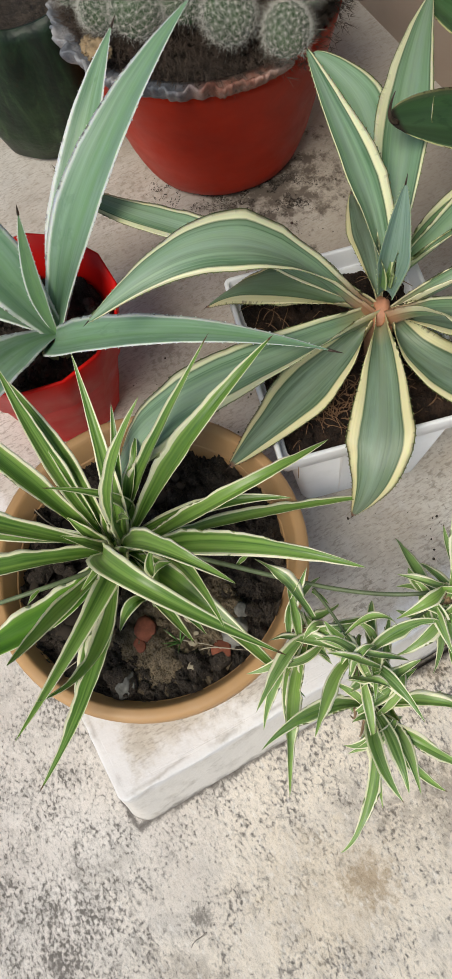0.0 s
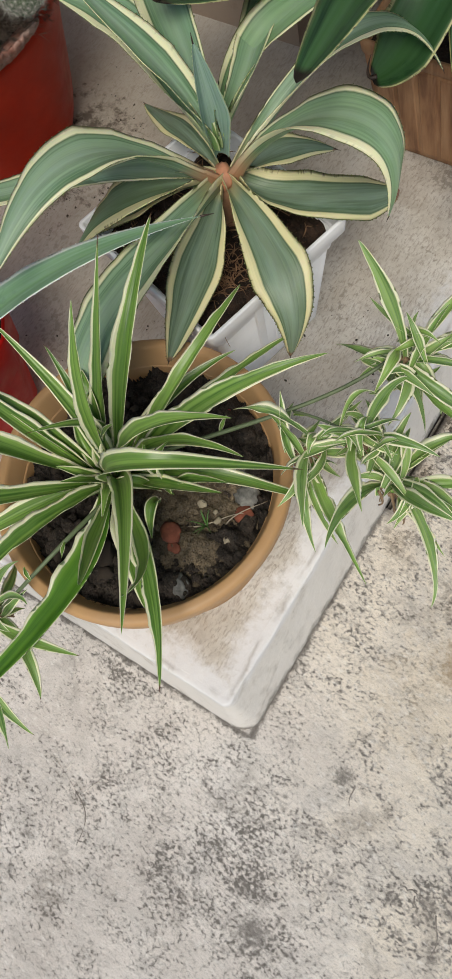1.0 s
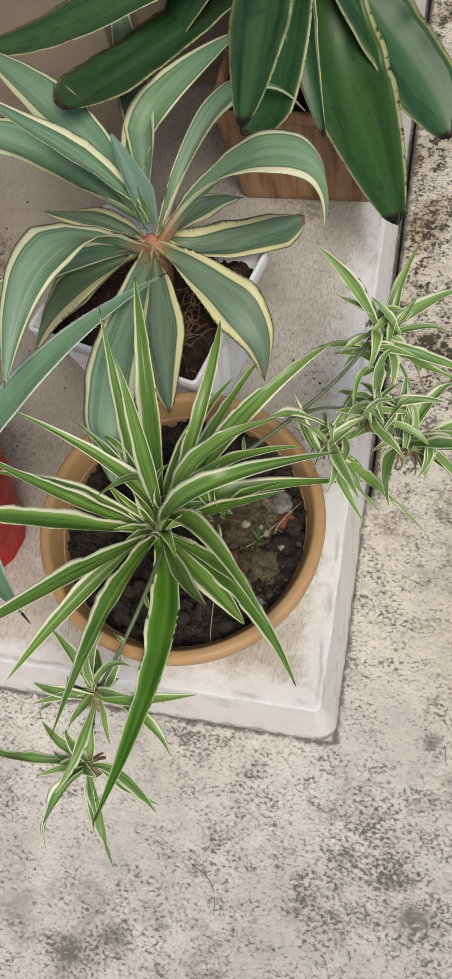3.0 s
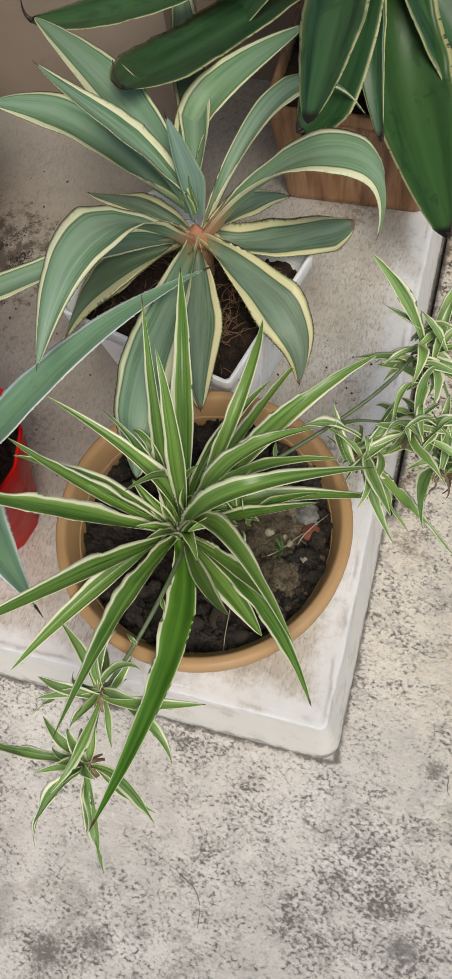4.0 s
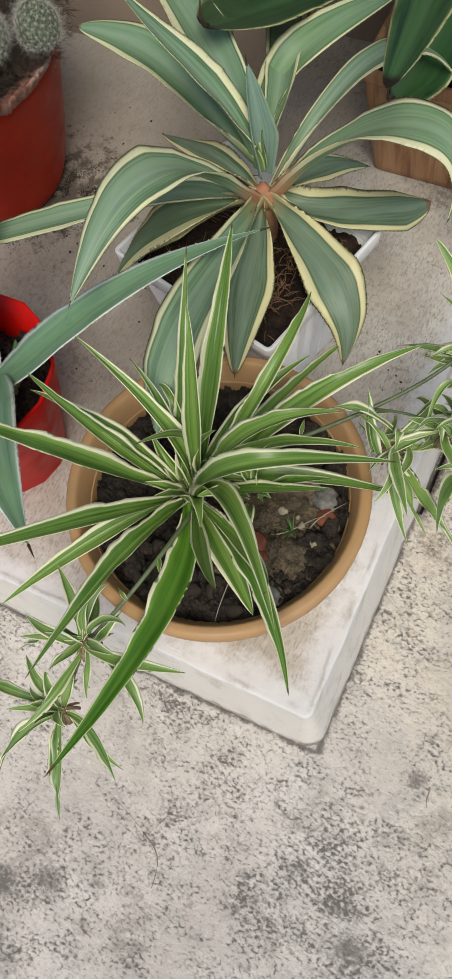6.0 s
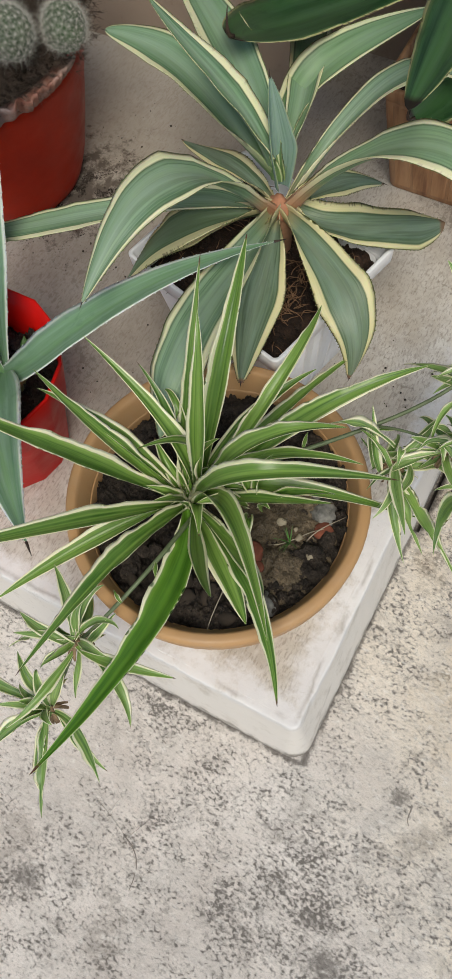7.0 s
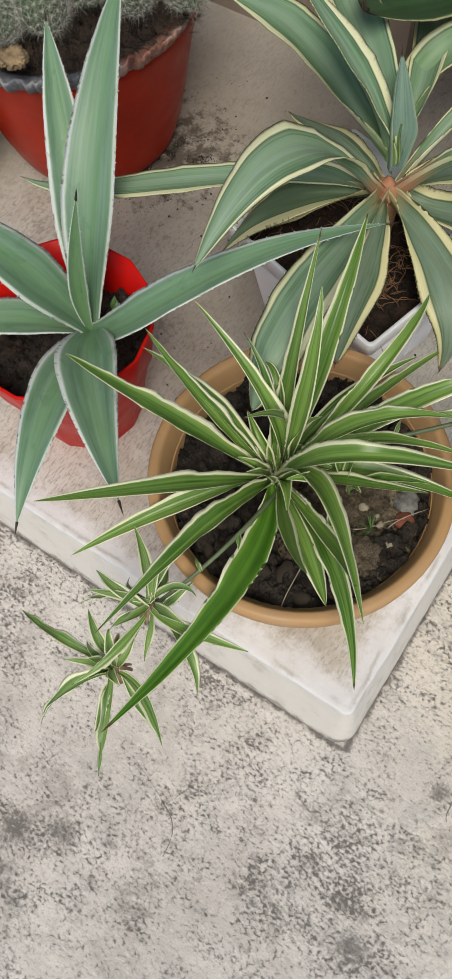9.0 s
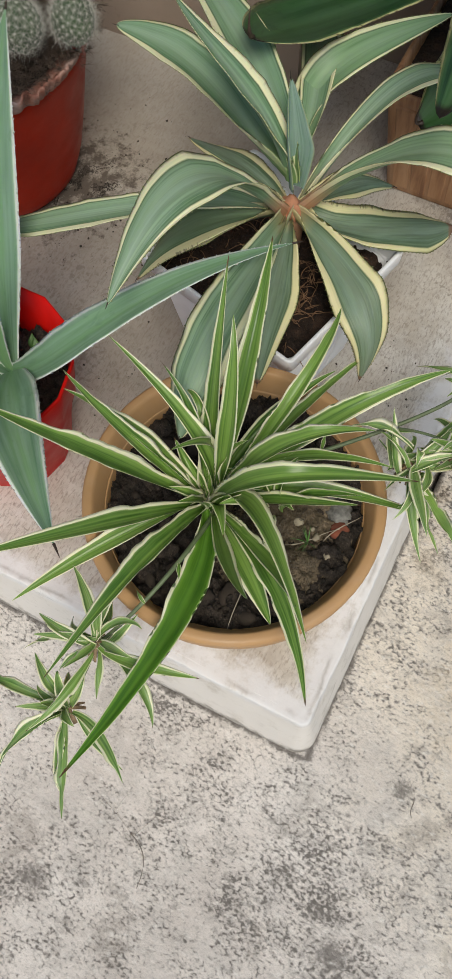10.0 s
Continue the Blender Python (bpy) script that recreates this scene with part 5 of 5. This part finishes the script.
for side in range(4):
    for k in range(-3, 4):
        # pressed upright flutes
        q = Matrix.Rotation(math.pi / 2 * side, 4, "Z")
        wide = random.uniform(0.0135, 0.0150)
        bm = bmesh.new()
        back = [bm.verts.new(q @ Vector((x, k * pitch + y, z))) for y in (-wide, wide) for x, z, pitch in ((0.1055, 0.008, 0.0275), (0.1232, 0.166, 0.0315))]
        face = [bm.verts.new(q @ Vector((x, k * pitch + y, z))) for y in (-wide * 0.75, wide * 0.75) for x, z, pitch in ((0.1085, 0.012, 0.0275), (0.1258, 0.162, 0.0315))]
        bm.faces.new((face[0], face[1], face[3], face[2]))
        for a, c in ((0, 1), (1, 3), (3, 2), (2, 0)):
            bm.faces.new((back[a], back[c], face[c], face[a]))
        bmesh.ops.recalc_face_normals(bm, faces=bm.faces)
        part("flute", bm, BROWN, tall)
part("soil", mound(0.12, 0.172, square=(0.1165, 0.1165), seed=30.0), PEAT, broadleaf, "dark soil")
STEM = Vector((-0.13, 0.94, 0.50)) - BRN_AT
stump = lathe([(0.02, 0.16), (0.032, 0.26), (0.036, 0.34), (0.026, 0.38), (0.01, 0.40)], 20)[0]
stump.transform(Matrix.Translation((STEM.x, STEM.y, 0)))
part("stem", stump, PALE_STEM, broadleaf, "thick pale green stem")


def paddle(plant, at, heading, reach, rise, one, two, width, outline=None, hooked=True, mat=None, burnt=False):
    h = radians(heading)
    p = curve3(at, h, reach, rise, one, two)
    bm = strap(bmesh.new(), p, width * 1.22, outline or spade, h, 36, 8, random.uniform(0.2, 0.45), 0.018, random.uniform(0, 6), 0.004, random.uniform(-0.2, 0.2))
    leaf_ = part("leaf", bm, mat or GLOSSY, plant)
    if burnt:
        # charred, nibbled edge near the tip
        for s in (0.66, 0.70, 0.74, 0.77, 0.80, 0.83, 0.86, 0.885, 0.91, 0.93, 0.95, 0.97):
            t = slope(p, s)
            aside = Vector((-math.sin(h), math.cos(h), 0))
            aside = (aside - t * aside.dot(t)).normalized()
            at_ = bezier(p, s) + aside * (width * 0.61 * (outline or spade)(s) * 0.93)
            part("charred_edge", lump(bmesh.new(), at_, random.uniform(0.0022, 0.0045), 0.45, 2, 0.6), THORN, leaf_, "blackened leaf edge")
    if not hooked:
        return leaf_
    tip, out = bezier(p, 0.995), slope(p, 1.0)
    hook = [tip - out * 0.006, tip + out * 0.007, tip + out * 0.009 + Vector((0, 0, 0.014)), tip + out * 0.001 + Vector((0, 0, 0.034))]
    part("spine", tube(bmesh.new(), hook, 0.0032, 0.0004, 10, 6), THORN, leaf_, "black hooked end spine")
    return leaf_


paddle(broadleaf, STEM, -67, .356, -.191, (.081, -.012, -.138), (.213, -.001, -.163), .092, tapered, mat=GLOSSY_OLD, burnt=True)
paddle(broadleaf, STEM, -38.1, 0.246, -0.216, (0.071, -0.029, -0.077), (0.151, 0.021, -0.135), .08, blunt)
paddle(broadleaf, STEM, -120, .45, .041, (.186, -.083, -.086), (.334, -.075, -.045), .072, blunt)
paddle(broadleaf, STEM, -90, .484, .108, (.157, -.033, .095), (.317, .001, .116), .052, rounded, False)
paddle(broadleaf, STEM, -156, .475, -.043, (.187, .076, .034), (.351, .099, -.015), .07)
paddle(broadleaf, STEM, -104.7, 0.26, -0.124, (0.138, 0.002, 0.007), (0.203, 0.051, -0.086), 0.066, blunt)
paddle(broadleaf, STEM, -81.6, 0.242, -0.135, (0.083, -0.037, 0.023), (0.154, -0.035, -0.028), .036)
for heading, reach, rise in ((-20, 0.34, 0.0), (-140, 0.24, -0.08), (-165, 0.24, -0.02), (20, 0.36, 0.1), (70, 0.35, 0.12), (120, 0.34, 0.15), (-150, 0.3, 0.2), (-70, 0.26, 0.3), (-5, 0.3, 0.28)):
    paddle(broadleaf, STEM, heading, reach, rise, (reach * 0.35, 0, rise * 0.4 + 0.1), (reach * 0.75, 0, rise + 0.08), 0.08)

# ---- a small offshoot beside the spider plant's crown ----
OFFSHOOT = Vector((-0.138, 0.166, 0.385)) - POT
for heading, reach, rise, knee, width in ((65, .027, .060, (.004, .003, .040), .011), (15, .080, .045, (.035, .002, .030), .0105), (-18, .025, .012, (.012, 0, .012), .007), (-150, .055, -.005, (.025, .004, .022), .011), (-75, .050, -.035, (.028, 0, .012), .010), (140, .030, .030, (.010, .004, .030), .008)):
    leaf(spider, OFFSHOOT, heading, reach, rise, knee, width, 0.12)
# fuller tufts on the runners
for at, count, reach in (((0.007, 0.384, 0.392), 9, 0.058), ((0.05, 0.285, 0.347), 9, 0.062), ((0.012, 0.291, 0.395), 7, 0.058), ((-0.034, 0.264, 0.373), 5, 0.055)):
    plantlet(long_run, at, star(count, reach, 0.005, 0.018, 15), 0.0135)
for at, count in (((-0.237, -0.029, 0.326), 4), ((-0.245, -0.092, 0.269), 5)):
    plantlet(short_run, at, star(count, 0.050, 0.005, 0.018, 40), 0.0135)

# ---- loose dirt on the platform ----
def grains(spots, count, mat, name, label, lo, hi, clump=22.0, keep=-0.05):
    """Clotted crumbs: dense within the noise's patches, thinning away from each spot (x, y, spread)."""
    seed = bmesh.new()
    bmesh.ops.create_icosphere(seed, subdivisions=1, radius=1.0)
    knobs, sides = [v.co.copy() for v in seed.verts], [[v.index for v in f.verts] for f in seed.faces]
    seed.free()
    points, faces = [], []
    for k in range(count * 12):
        cx, cy, spread = random.choice(spots)
        x, y = random.gauss(cx, spread), random.gauss(cy, spread)
        if noise.noise(Vector((x * clump, y * clump, 5.0))) + 0.6 * noise.noise(Vector((x * clump * 3, y * clump * 3, 8.0))) < keep:
            continue
        size = lo + (hi - lo) * random.random() ** 3
        a, wide = random.uniform(0, 3), random.uniform(0.6, 1.0)
        first = len(points)
        for v in knobs:
            f = size * random.uniform(0.7, 1.3)
            px, py = v.x * f, v.y * f * wide
            points.append((x + px * math.cos(a) - py * math.sin(a), y + px * math.sin(a) + py * math.cos(a), H + 0.0006 + 0.6 * v.z * f))
        faces.extend([first + q for q in s] for s in sides)
        if len(faces) >= count * len(sides):
            break
    me = bpy.data.meshes.new(name)
    me.from_pydata(points, [], faces)
    me.materials.append(mat)
    tagged(new(name, me), label, "dirt", kind="stuff")


def foot_of(tub_at, angle, r, spread):
    a = radians(angle)
    return tub_at.x + r * math.cos(a), tub_at.y + r * math.sin(a), spread


grains([foot_of(TUB_AT, a, 0.128, 0.012) for a in (-70, -50, -30, -15, -5, 5, 15, 25)] + [foot_of(TUB_AT, a, 0.155, 0.02) for a in (-25, -10, 0, 8, 14, 22)] + [foot_of(TUB_AT, 12, 0.18, 0.012)], 3600, SOIL, "spilled_soil", "dark soil spilled beside the cactus tub", 0.0003, 0.0013, 34.0, 0.0)
grains([(-0.6, 0.6, 0.06), (-0.57, 0.5, 0.05), (-0.45, 0.3, 0.06), (-0.63, 0.72, 0.05), (-0.38, 0.36, 0.05), (-0.14, 0.48, 0.05), (-0.5, 0.62, 0.04)], 260, SOIL, "scattered_grit", "scattered dark grit on the platform", 0.0005, 0.0026, 30.0, 0.1)
for x, y, heading in ((-0.50, 0.60, 20), (-0.47, 0.585, 160), (-0.33, 0.37, 80)):
    t = thing("twig", (x, y, H + 0.003), "small dry dark twig lying on the platform", "twig", "twigs on the platform")
    straw(t, "stalk", THORN, (0, 0, 0), heading, 0.025, 0.004, 0.0014, 0.004)
    straw(t, "fork", THORN, (0.006, 0.003, 0.002), heading + 70, 0.012, 0.001, 0.001, 0.008)
